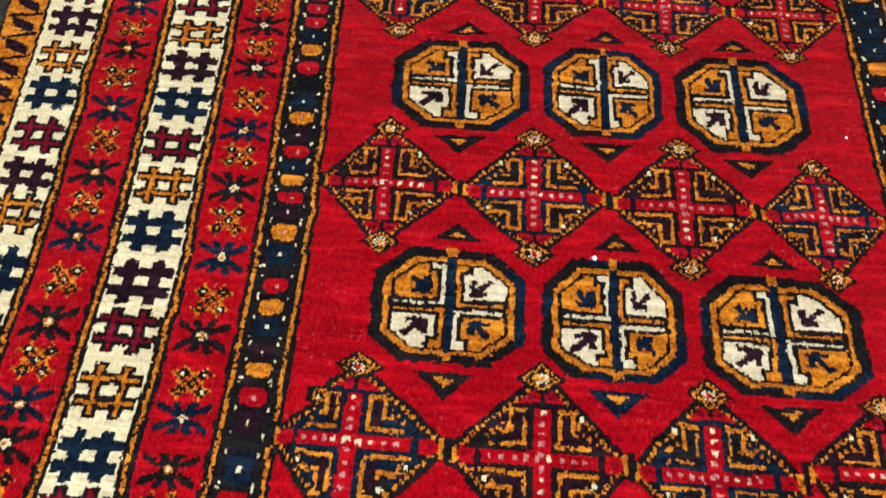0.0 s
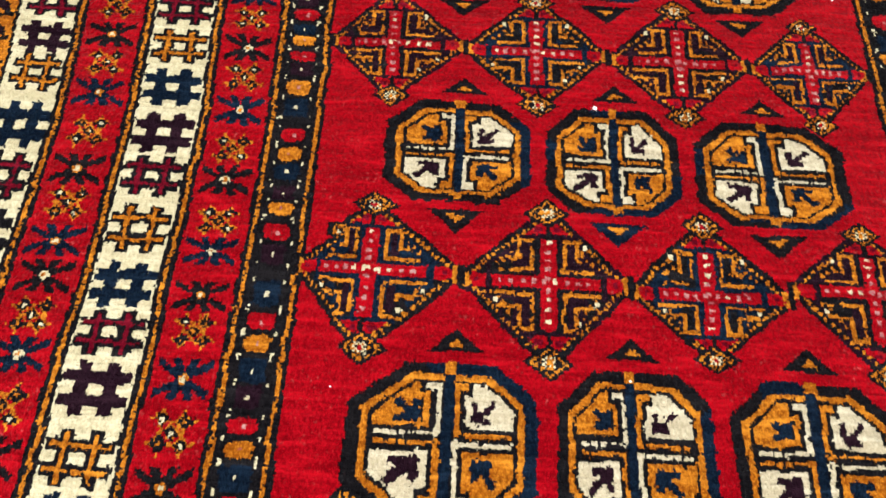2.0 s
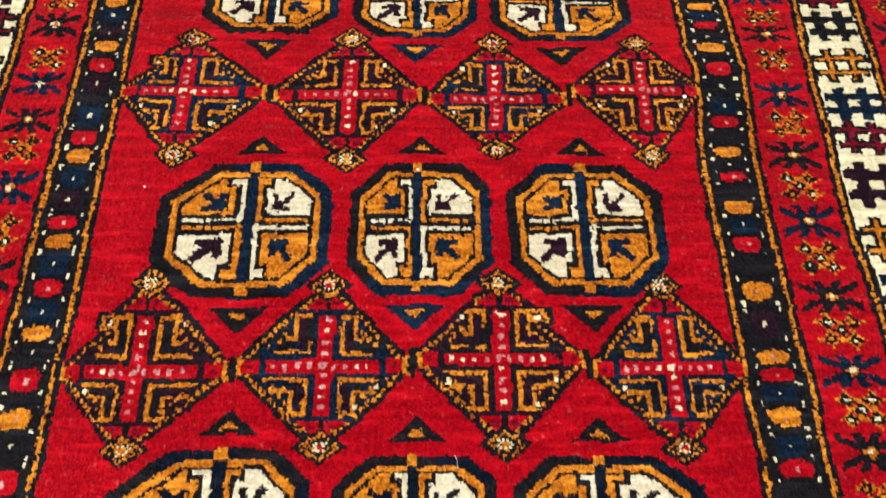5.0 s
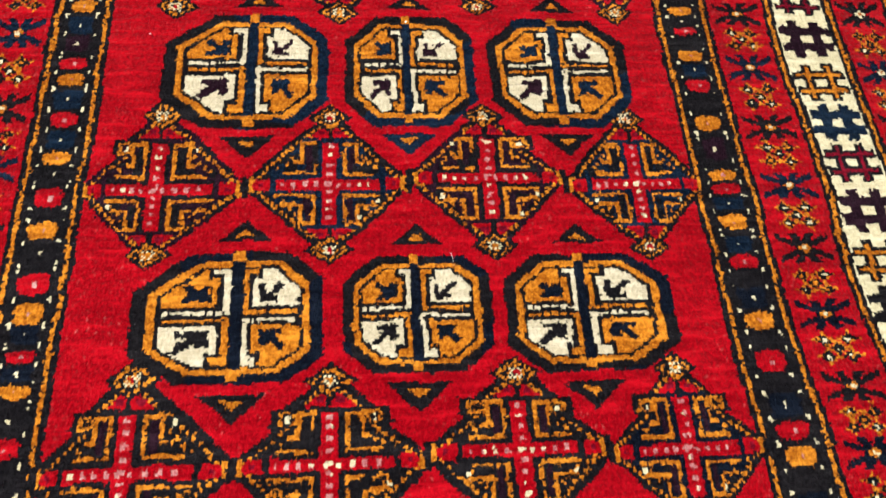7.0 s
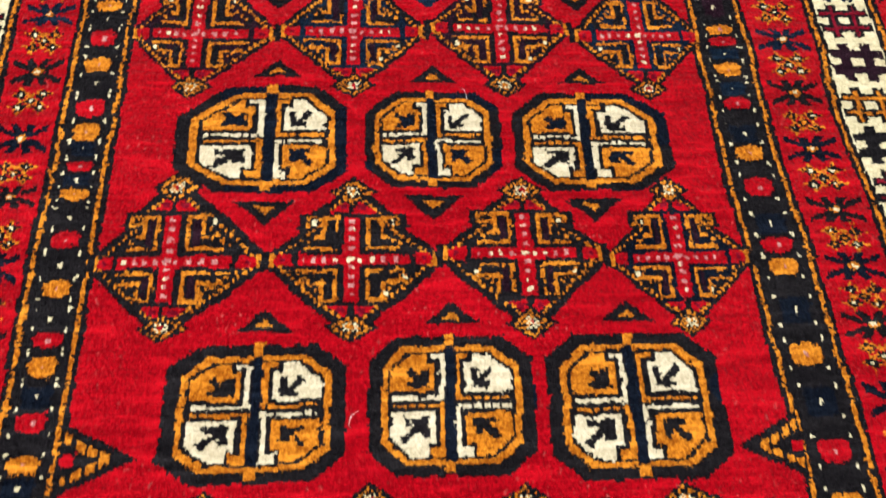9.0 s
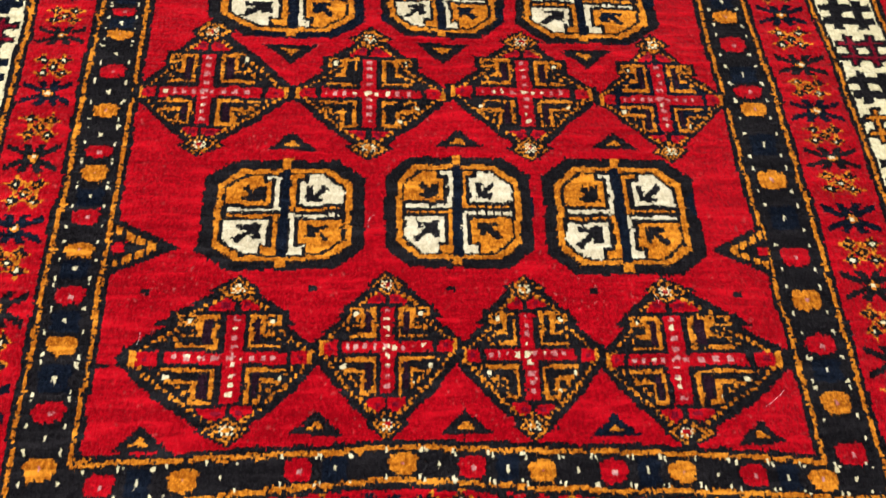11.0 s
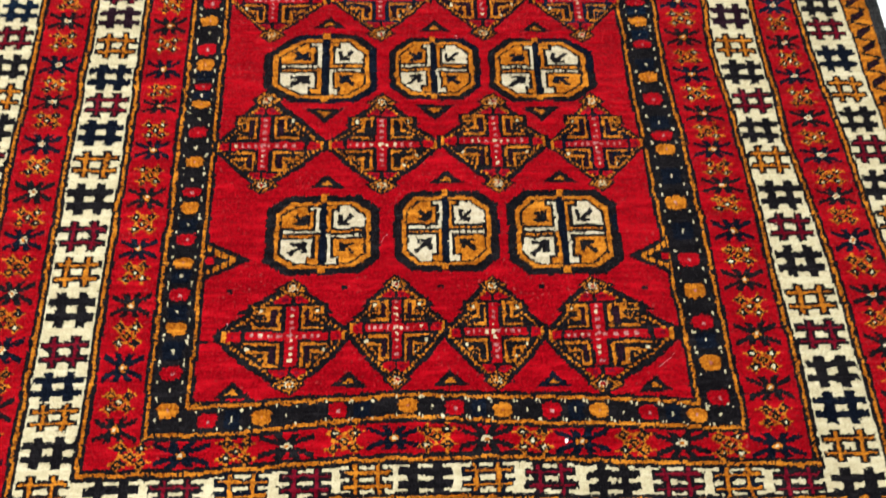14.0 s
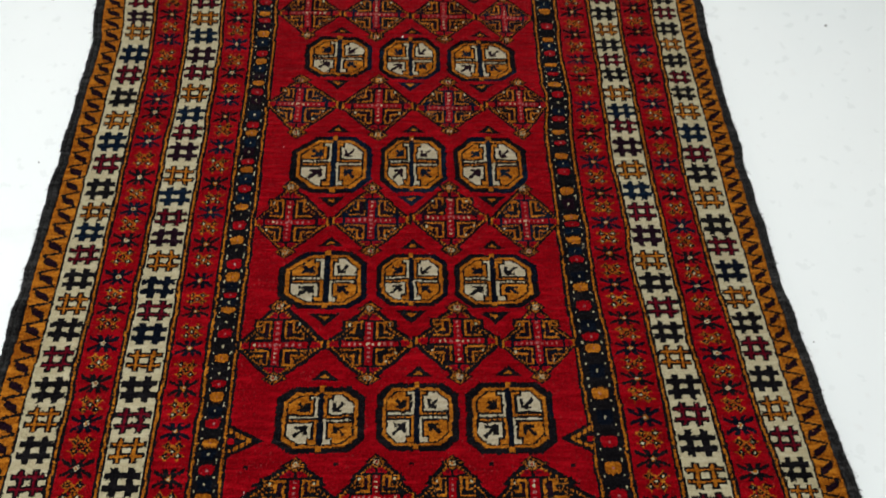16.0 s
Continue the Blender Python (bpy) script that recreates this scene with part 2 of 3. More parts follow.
RIGHT = [
    keyed(yy, (0.65, 0.243), (0.55, 0.242), (0.505, 0.243), (0.478, 0.2495), (0.446, 0.2475), (0.40, 0.240), (0.22, 0.242), (0.1, 0.242), (0.0, 0.247), (-0.1, 0.252), (-0.3, 0.261)),
    keyed(yy, (0.65, 0.284), (0.55, 0.284), (0.48, 0.290), (0.446, 0.288), (0.386, 0.281), (0.22, 0.285), (0.1, 0.286), (0.0, 0.292), (-0.1, 0.297), (-0.3, 0.303)),
    keyed(yy, (0.65, 0.349), (0.57, 0.349), (0.31, 0.346), (0.2, 0.352), (0.13, 0.348), (0.04, 0.357), (-0.09, 0.363), (-0.24, 0.369), (-0.36, 0.371)),
    keyed(yy, (0.57, 0.406), (0.31, 0.408), (0.1, 0.416), (0.0, 0.417), (-0.08, 0.428), (-0.175, 0.434), (-0.3, 0.442)),
    keyed(yy, (0.57, 0.472), (0.31, 0.466), (0.1, 0.475), (0.0, 0.486), (-0.09, 0.492), (-0.2, 0.503), (-0.4, 0.515)),
    keyed(yy, (0.57, 0.524), (0.31, 0.529), (0.1, 0.535), (-0.09, 0.546), (-0.3, 0.562)),
    keyed(yy, (0.57, 0.558), (0.31, 0.562), (0.1, 0.566), (-0.09, 0.579), (-0.3, 0.595)),
    keyed(yy, (0.57, 0.571), (0.31, 0.573), (0.1, 0.577), (-0.09, 0.592), (-0.3, 0.608)),
]
RIGHT = [v + wob(n + 10) for n, v in enumerate(RIGHT)]
LEFT[7] = LEFT[7] + 0.0022 * smooth_noise(np.full_like(yy, 3.1), yy, 0.035, 71) + 0.001 * smooth_noise(np.full_like(yy, 5.1), yy, 0.011, 72)
RIGHT[7] = RIGHT[7] + 0.0030 * smooth_noise(np.full_like(yy, 4.1), yy, 0.035, 73) + 0.001 * smooth_noise(np.full_like(yy, 6.1), yy, 0.011, 74)
xx = cx_[:, 0]
B1 = keyed(xx, (-0.24, -0.292), (-0.17, -0.291), (-0.1, -0.288), (-0.026, -0.284), (0.057, -0.289), (0.162, -0.293), (0.258, -0.300))
B2 = keyed(xx, (-0.285, -0.319), (-0.196, -0.318), (-0.098, -0.309), (-0.027, -0.305), (0.055, -0.313), (0.159, -0.317), (0.3, -0.326))
B3 = keyed(xx, (-0.342, -0.354), (-0.24, -0.355), (-0.098, -0.347), (0.052, -0.346), (0.2, -0.356), (0.374, -0.363))
B4 = keyed(xx, (-0.37, -0.394), (-0.238, -0.391), (-0.097, -0.382), (0.0, -0.382), (0.149, -0.390), (0.3, -0.394))
BOTTOM = [B1, B2, B3, B4, B4 - 0.038, B4 - 0.073, B4 - 0.098, B4 - 0.112]
TOP = [0.995 + d + 0.0 * xx for d in (0, 0.026, 0.063, 0.1, 0.138, 0.173, 0.198, 0.212)]
rim = [np.maximum(np.maximum(LEFT[k][None, :] - XX, XX - RIGHT[k][None, :]), np.maximum(BOTTOM[k][:, None] - YY, YY - TOP[k][:, None])) for k in range(8)]

BANDS = [("dark_guard_border", "charcoal guard border with red and gold blocks", K_), ("inner_red_border", "red border of small star flowers", R_),
         ("inner_ivory_border", "ivory border of hooked crosses", I_), ("outer_red_border", "red border of small star flowers", R_),
         ("outer_ivory_border", "ivory border of hooked crosses", I_), ("gold_edge_border", "gold edge border with slanting dark leaves", O_), ("selvage_band", "dark wool selvage", K_)]
BAND_IDS = []
for k, (bname, blabel, bcolour) in enumerate(BANDS):
    BAND_IDS.append(own(bname, blabel, None))
    inside = rim[k] > 0
    owner[inside], colour[inside] = BAND_IDS[-1], bcolour
for k in range(5):
    line = own("guard_stripe", "thin gold stripe edged in black", None)
    near = np.abs(rim[k] + 0.0004 * smooth_noise(cx_, cy_, 0.006, 40 + k))
    owner[near < 0.0054] = line
    colour[near < 0.0054] = K_
    colour[(near < 0.0016) & (rng.uniform(size=near.shape) < 0.86)] = O_
colour[np.abs(rim[5]) < 0.0016] = K_
OUT = rim[7] > 0


def put(cx, cy, hl, hr, hd, hu, paint, name, label, parent):
    """Paints one motif: u, v run from -1 to 1 between its tips; paint gives a colour for each knot, or -1."""
    pad = 1.12
    i0, i1 = int((cx - hl * pad - X0) / KNOT) - 2, int((cx + hr * pad - X0) / KNOT) + 4
    if cx < 0:
        i0 -= int(0.085 * abs(cx) / KNOT)
    else:
        i1 += int(0.04 * abs(cx) / KNOT)
    j0, j1 = int((cy - hd * pad - Y0) / KNOT) - 1, int((cy + hu * pad - Y0) / KNOT) + 3
    i0, i1, j0, j1 = max(i0, 0), min(i1, NX), max(j0, 0), min(j1, NY)
    if i1 <= i0 or j1 <= j0:
        return
    box_ = (slice(i0, i1), slice(j0, j1))
    du, dv = XX[box_] - cx, YY[box_] - cy
    u, v = np.where(du < 0, du / hl, du / hr), np.where(dv < 0, dv / hd, dv / hu)
    got = paint(u, v, ci_[box_], cj_[box_])
    if cy < 0.15:  # the navy yarn of the near end is almost black
        got[got == N_] = M_
    hit = got >= 0
    if hit.any():
        colour[box_][hit] = got[hit]
        owner[box_][hit] = own(name, label, parent)


def gul(bar, eye_a, eye_b, cuts, rim_width, seed):
    """An octagon: dark rim, gold ring, bar and four quarters with arrows; cuts trims its four corners."""
    def paint(u, v, i, j):
        out = np.full(u.shape, -1)
        a, b = np.abs(u), np.abs(v)
        n = smooth_noise(u, v, 0.8, seed)
        cut = np.where(v > 0, np.where(u < 0, cuts[0], cuts[1]), np.where(u < 0, cuts[2], cuts[3]))
        o = np.maximum(np.maximum(a, b), (a + b) / cut) + 0.012 * smooth_noise(u, v, 0.09, seed + 900)
        out[o < 1.0] = K_
        out[(o < 1.0) & (0.35 * u + n > (0.55 if rim_width > 0.16 else 0.16))] = N_
        ring = 1.0 - rim_width
        out[o < ring] = O_
        out[o < ring - 0.076] = K_
        inside = o < ring - 0.118
        v = v - 0.03
        b = np.abs(v)
        gold = (u < 0) == (v > 0)
        square = inside & (a > 0.185) & (b > 0.150)
        out[square & gold] = O_
        out[square & ~gold] = C_
        # a hooked line round each quarter: ivory round the gold ones, gold round the ivory ones
        upright = (a > 0.072) & (a < 0.126) & (b > 0.025) & (b < ring - 0.15)
        level = (b > 0.036) & (b < 0.082) & (a > 0.065) & (a < ring - 0.14)
        worn = level & (np.mod(i, 4) == 0) & (smooth_noise(u, v, 0.2, seed + 50) > 0.1)
        hook = upright | level
        out[hook & gold] = C_
        out[hook & ~gold] = O_
        out[worn] = K_
        barb = inside & (b > 0.63) & (a > 0.07) & (a < 0.235)
        out[barb & gold] = C_
        out[barb & ~gold] = O_
        out[inside & (a > 0.235) & (a < 0.285) & (b > 0.55)] = K_
        out[inside & (b > 0.57) & (b < 0.63) & (a > 0.14) & (a < 0.285)] = K_
        out[(a > 0.245) & (a < 0.275) & (b > 0.2) & (b < 0.5) & gold & (u < 0)] = K_
        # arrows pointing to the middle: a slim one above on ivory, broad ones elsewhere
        p = (a - 0.25) / 0.42 + 0.05 * smooth_noise(u, v, 0.07, seed + 70)
        q = (b - 0.17) / 0.48 + 0.05 * smooth_noise(u, v, 0.07, seed + 80)
        p, q = np.where(gold, p, p * 0.86 + 0.03), np.where(gold, q, q * 0.88 + 0.03)
        slim = (v > 0) & (u > 0)
        shaft = (np.abs(p - q) < np.where(slim, 0.105, 0.15)) & (p + q > 0.25) & (p + q < np.where(v > 0, 1.22, 1.42))
        head = (p > 0.05) & (p < np.where(slim, 0.20, 0.29)) & (q > 0.10) & (q < 0.62)
        wing = (q > 0.10) & (q < np.where(slim, 0.25, 0.28)) & (p > 0.05) & (p < np.where(slim, 0.50, 0.66))
        arrow = shaft | head | wing
        out[arrow & gold] = eye_a
        out[arrow & ~gold] = eye_b
        out[(a < 0.060) & (b < ring + 0.03)] = bar
        out[(a < 0.062) & (b > ring - 0.02) & (b < 0.985)] = O_
        return out
    return paint


def diamond(ground, ears, bulge, seed):
    """A stepped lozenge with a dotted red cross, hooked gold quarters, a rosette at both ends and, on some, an ear at a shoulder."""
    def paint(u, v, i, j):
        out = np.full(u.shape, -1)
        a, b = np.abs(u), np.abs(v)
        n = smooth_noise(u, v, 0.14, seed)
        shoulder = (v > 0) & np.where(u < 0, ears[0], ears[1])
        m = ((a * 0.985) ** bulge + (b * 1.10) ** bulge) ** (1 / bulge) + 0.016 * smooth_noise(u, v, 0.08, seed + 300)
        m = np.where(shoulder & (b < 0.40), np.maximum(m, ((a * 0.985) ** bulge + (b * 1.42) ** bulge) ** (1 / bulge)), m)
        speck = rng.uniform(size=u.shape)
        ear = shoulder & (np.maximum(np.abs(a - 0.46) / 0.17, np.abs(b - 0.475) / 0.105) < 1)
        out[(m < (1.03 if ground in (N_, P_) else 1.07)) | ear] = K_
        out[(m < 1.03) & (n > 0.05) & (ground == P_)] = P_
        # a beaded gold line along the edge
        bead = np.mod((a - b * 0.9) * 9.5 + 0.3 * n, 1.0)
        lace = (m < 0.950) & (m > 0.888) & ~ear
        out[lace & (bead < 0.56) & (speck < 0.92)] = O_
        body = m < 0.865
        out[body] = ground
        out[body & (n > 0.3)] = K_
        # gold hooks in the quarters, longer below
        reach = np.where(v > 0, 0.56, 0.72)
        up = ((a > 0.165) & (a < 0.210) & (b > 0.122) & (b < 0.540)) | ((b > 0.122) & (b < 0.162) & (a > 0.165) & (a < reach))
        curl = ((a > 0.315) & (a < 0.365) & (b > 0.27) & (b < 0.540)) | ((b > 0.258) & (b < 0.296) & (a > 0.315) & (a < reach - 0.12)) | ((b > 0.494) & (b < 0.540) & (a > 0.165) & (a < 0.365))
        out[(a > 0.225) & (a < 0.305) & (b > 0.175) & (b < 0.48) & (m < 0.9)] = P_ if seed % 3 else K_
        gold = (up | curl) & (m < 0.90)
        out[gold] = O_
        out[gold & ((n > 0.72) | (speck < 0.05))] = K_
        # a second, broken line of beads outside the hooks
        inner = body & ~gold & (a > 0.40) & (b > 0.19) & (m > 0.735) & (m < 0.81)
        out[inner & (np.mod((a - b) * 8.0 + 0.5 * n, 1.0) < 0.42)] = O_
        # ears: a gold loop with a pale knot
        e = np.maximum(np.abs(a - 0.45) / 0.17, np.abs(b - 0.475) / 0.105)
        out[ear & (e < 0.66) & (e > 0.30) & (np.mod((a + b) * 15 + n, 1.0) < 0.75)] = O_
        pale = (np.maximum(np.abs(a - 0.445) / 0.026, np.abs(b - 0.455) / 0.028) < 1) & (v > 0)
        pale |= (np.maximum(np.abs(a - 0.60) / 0.024, np.abs(b - 0.225) / 0.026) < 1) & (v < 0)
        pale |= (np.maximum(np.abs(a - 0.37) / 0.022, np.abs(b - 0.44) / 0.026) < 1) & (v < 0) & (u > 0)
        out[pale & (n > -0.2)] = I_
        # red tips
        tip = (m < 0.885) & (b > 0.585) & (a < 0.28)
        out[tip] = R_
        out[tip & (b > 0.63) & (b < 0.69) & (a > 0.07) & (a < 0.16)] = W_
        out[(m < 0.92) & (a > 0.71) & (b < 0.080)] = R_
        out[(m < 0.93) & (a > 0.79) & (a < 0.84) & (b < 0.03)] = W_
        out[(b > 0.545) & (b < 0.590) & (a < 0.34) & (m < 0.95)] = ground
        out[(a > 0.655) & (a < 0.71) & (b < 0.18) & (m < 0.95)] = ground
        out[(a < 0.030) & (b > 0.55) & (b < 0.78)] = K_
        # cross
        cross = ((a < 0.150) & (b < 0.55)) | ((b < 0.110) & (a < 0.66))
        out[cross] = ground if ground != P_ else K_
        out[((a < 0.095) & (b < 0.535)) | ((b < 0.068) & (a < 0.64))] = R_
        dots = ((a < 0.034) & (b < 0.50) & (np.mod(v * 8.6, 1.0) < 0.38)) | ((b < 0.028) & (a < 0.58) & (np.mod(u * 7.6 + 0.5, 1.0) < 0.40))
        out[dots] = np.where(smooth_noise(u, v, 0.16, seed + 40) < 0.4, S_, I_)[dots]
        # joints to the neighbours
        out[(a > 0.905) & (a < 0.955) & (b < 0.095)] = O_
        out[(a > 0.958) & (a < 1.03) & (b < 0.12)] = K_
        # rosettes: nested chevrons round a pale heart
        r = a / 0.285 + np.abs(b - 0.862) / 0.185
        out[r < 1.05] = K_
        out[(r < 0.84) & (r > 0.58) & (np.mod((u - v) * 13 + n, 1.0) < 0.55)] = O_
        out[(r < 0.44) & (speck < 0.5)] = O_
        out[(a < 0.075) & (np.abs(b - 0.862) < 0.055) & (np.mod(i + j, 2) == 0)] = I_
        out[(a < 0.030) & (np.abs(b - 0.862) < 0.024)] = R_ if seed % 2 else O_
        return out
    return paint


def triangle(up, rim_colour):
    def paint(u, v, i, j):
        out = np.full(u.shape, -1)
        w = v if up else -v
        t = np.abs(u) + (w + 1) / 2
        out[(t < 1.0) & (w > -1)] = rim_colour
        out[(t < 0.56) & (w > -0.56)] = O_
        return out
    return paint


def hash_cross(base, inner, hole=0.19, leg=0.22):
    def paint(u, v, i, j):
        n = 0.03 * smooth_noise(cx_[i, j], cy_[i, j], 0.005, 380)
        a, b = np.abs(u) + n, np.abs(v) - n
        out = np.full(u.shape, -1)
        out[((a > leg) & (a < 0.62) & (b < 0.98)) | ((b > hole) & (b < 0.64) & (a < 0.98))] = base
        if inner >= 0:
            out[((np.abs(a - 0.42) < 0.066) & (b < 0.86)) | ((np.abs(b - 0.42) < 0.070) & (a < 0.88))] = inner
        return out
    return paint


def star(base, heart):
    """Eight slim petals, two to a quarter, round a small pale cross."""
    def paint(u, v, i, j):
        a = np.abs(u) + 0.02 * smooth_noise(u, v, 0.16, 310)
        b = np.abs(v) + 0.02 * smooth_noise(u, v, 0.16, 311)
        out = np.full(u.shape, -1)
        side = (np.abs(0.58 * a - 0.815 * b) < 0.140 + 0.03 * a) & (a > 0.16) & (a < 0.97)
        steep = (np.abs(0.93 * a - 0.36 * b) < 0.128 + 0.03 * b) & (b > 0.20) & (b < 0.88)
        out[side | steep | ((a < 0.22) & (b < 0.30))] = base
        out[((a < 0.20) & (b < 0.10)) | ((a < 0.09) & (b < 0.24))] = heart
        out[(a < 0.085) & (b < 0.11)] = O_ if heart == I_ else I_
        return out
    return paint


def lattice(seed):
    """Five black knots with pale hearts, set in a saltire and fringed with gold."""
    def paint(u, v, i, j):
        x, y = 6.6 * u + 0.35 * smooth_noise(u, v, 0.25, 320 + seed), 6.6 * v + 0.35 * smooth_noise(u, v, 0.25, 340 + seed)
        a, b = np.abs(x), np.abs(y)
        out = np.full(u.shape, -1)
        d = np.minimum(np.abs(a - 3.7) + np.abs(b - 3.7), a + b)
        spoke = np.minimum(np.minimum(np.abs(a - 3.7), np.abs(b - 3.7)), np.minimum(a, b))
        out[(d < 3.15) | ((d < 4.0) & (spoke < 0.5))] = O_
        out[(d > 2.3) & (d < 3.15) & (np.mod(np.floor(x) + np.floor(y), 3) == 0)] = K_
        out[d < 2.35] = K_
        out[d < 0.9] = np.where(smooth_noise(u, v, 0.5, 370 + seed) > 0.0, I_, O_)[d < 0.9]
        return out
    return paint


def block(kind):
    """Blocks of the dark guard border, with pale knots at their corners."""
    def paint(u, v, i, j):
        n = 0.06 * smooth_noise(u, v, 0.3, 360)
        a, b = np.abs(u) + n, np.abs(v) - n
        out = np.full(u.shape, -1)
        if kind == "O":
            out[(a / 0.66) ** 3 + (b / 0.66) ** 3 < 1.0] = O_
            out[(np.abs(u) < 0.07) & (np.abs(v) < 0.13)] = S_
        elif kind == "R":
            out[(a / 0.66) ** 3 + (b / 0.66) ** 3 < 1.0] = R_
            out[(np.abs(u - 0.05) < 0.09) & (np.abs(v + 0.1) < 0.16)] = S_
        elif kind == "N":
            out[(a < 0.64) & (b < 0.80)] = N_
            out[(a < 0.08) & (b < 0.16)] = I_
        elif kind == "P":
            out[(a < 0.58) & (b < 0.80)] = P_
            out[(a < 0.08) & (b < 0.16)] = I_
        else:
            out[(a < 0.09) & (b < 0.16)] = I_
        knot = (np.abs(np.abs(u) - 0.78) < 0.060) & (np.abs(np.abs(v) - 0.84) < 0.13)
        out[knot & (smooth_noise(cx_[i, j], cy_[i, j], 0.012, 361) > -0.75)] = I_
        return out
    return paint


def leaf_slant(sense):
    """A dark slanting leaf and the thin wavy line that parts it from the next."""
    def paint(u, v, i, j):
        out = np.full(u.shape, -1)
        w = v + sense * 0.62 * u + 0.10 * smooth_noise(u, v, 0.4, 350)
        out[(np.abs(w) < 0.37) & (np.abs(u + 0.12 * sense * v) < 0.56)] = K_
        out[(np.abs(w) < 0.30) & (np.abs(u) < 0.48)] = P_
        line = v - sense * 0.30 * u
        out[(np.abs(np.abs(line) - 0.93) < 0.085) & (np.abs(u) < 0.85)] = K_
        return out
    return paint


def at_y(line, y):
    return float(np.interp(y, yy, line))


# field: each row gives the middle, and the left, right, lower and upper tips
GULS = [
    [(-0.120, -0.110, -0.182, -0.059, -0.156, -0.063), (0.012, -0.107, -0.044, 0.071, -0.155, -0.059), (0.141, -0.111, 0.080, 0.2045, -0.161, -0.059)],
    [(-0.123, 0.104, -0.196, -0.062, 0.057, 0.156), (0.005, 0.105, -0.048, 0.061, 0.061, 0.151), (0.130, 0.103, 0.071, 0.200, 0.058, 0.150)],
    [(-0.123, 0.325, -0.195, -0.060, 0.265, 0.381), (0.006, 0.325, -0.046, 0.065, 0.267, 0.382), (0.137, 0.325, 0.077, 0.200, 0.266, 0.381)],
    [(-0.125, 0.561, -0.187, -0.065, 0.516, 0.615), (0.005, 0.558, -0.052, 0.059, 0.511, 0.615), (0.132, 0.555, 0.071, 0.198, 0.509, 0.609)],
    [(-0.1245, 0.795, -0.187, -0.0635, 0.741, 0.850), (0.004, 0.794, -0.051, 0.057, 0.741, 0.849), (0.127, 0.789, 0.069, 0.189, 0.734, 0.848)],
]
DIAMONDS = [
    [(-0.148, -0.222, -0.222, -0.092, -0.281, -0.163), (-0.042, -0.215, -0.092, 0.010, -0.278, -0.160), (0.060, -0.222, 0.010, 0.113, -0.281, -0.162), (0.166, -0.227, 0.113, 0.250, -0.287, -0.165)],
    [(-0.190, 0.000, -0.245, -0.119, -0.058, 0.072), (-0.057, 0.001, -0.119, 0.009, -0.060, 0.066), (0.074, 0.005, 0.009, 0.134, -0.059, 0.067), (0.191, 0.000, 0.134, 0.247, -0.059, 0.068)],
    [(-0.190, 0.209, -0.244, -0.123, 0.146, 0.288), (-0.058, 0.213, -0.123, 0.004, 0.147, 0.285), (0.068, 0.218, 0.004, 0.130, 0.149, 0.286), (0.190, 0.211, 0.130, 0.245, 0.146, 0.285)],
    [(-0.191, 0.453, -0.246, -0.119, 0.379, 0.519), (-0.051, 0.450, -0.119, 0.012, 0.376, 0.519), (0.072, 0.446, 0.012, 0.135, 0.388, 0.516), (0.199, 0.456, 0.135, 0.250, 0.379, 0.514)],
    [(-0.186, 0.677, -0.240, -0.122, 0.609, 0.748), (-0.059, 0.675, -0.122, 0.004, 0.607, 0.745), (0.068, 0.672, 0.004, 0.130, 0.604, 0.743), (0.184, 0.670, 0.130, 0.237, 0.602, 0.730)],
    [(-0.186, 0.917, -0.240, -0.122, 0.851, 0.983), (-0.059, 0.916, -0.122, 0.004, 0.849, 0.983), (0.067, 0.914, 0.004, 0.130, 0.848, 0.98), (0.182, 0.912, 0.130, 0.240, 0.847, 0.978)],
]
FIELD = 0
BLUE = {(1, 3), (2, 1), (2, 3), (3, 0), (3, 2), (4, 1), (4, 3), (5, 0), (5, 2)}
EARS = {(1, 0): (True, False), (2, 0): (True, False), (2, 2): (False, True), (3, 0): (True, False)}
for r, row in enumerate(DIAMONDS):
    for c, (x, y, l, rr, d, t) in enumerate(row):
        put(x, y, x - l, rr - x, y - d, t - y, diamond(N_ if (r, c) in BLUE else P_ if r > 1 else K_, EARS.get((r, c), (r < 2, r < 2)), 1.2 if r == 0 else 1.06, 100 + 7 * r + c), "lozenge_motif",
            "hooked lozenge with a dotted red cross" + (" on navy" if (r, c) in BLUE else ""), FIELD)
CUTS = {(1, 0): (1.44, 1.58, 1.52, 1.60), (2, 0): (1.44, 1.56, 1.52, 1.54), (1, 1): (1.54, 1.66, 1.60, 1.60), (2, 1): (1.50, 1.62, 1.56, 1.56)}
for r, row in enumerate(GULS):
    for c, (x, y, l, rr, d, t) in enumerate(row):
        dark = r < 2
        put(x, y, x - l, rr - x, y - d, t - y, gul(N_, K_ if r == 0 else N_, K_ if dark else P_, CUTS.get((r, c), [(1.66, 1.56, 1.54, 1.56, 1.52)[r]] * 4), (0.165, 0.145, 0.145, 0.150, 0.150)[r], 200 + 5 * r + c), "octagon_motif",
            "octagon of gold and ivory quarters with a navy bar", FIELD)
        if r:
            put(x, d - 0.0165, 0.024, 0.024, 0.0115, 0.0095, triangle(False, N_ if (r, c) in {(2, 1), (3, 1)} else K_), "triangle_motif", "small gold triangle edged in black", FIELD)
        put(x + 0.003, t + 0.017, 0.021, 0.021, 0.008, 0.0095, triangle(True, K_), "triangle_motif", "small gold triangle edged in black", FIELD)
for x, y in ((-0.204, -0.277), (-0.090, -0.268), (0.012, -0.269), (0.116, -0.273), (0.219, -0.280)):
    put(x, y, 0.019, 0.019, 0.008, 0.009, triangle(True, N_ if 0.1 < x < 0.12 else K_), "triangle_motif", "small gold triangle edged in black", FIELD)
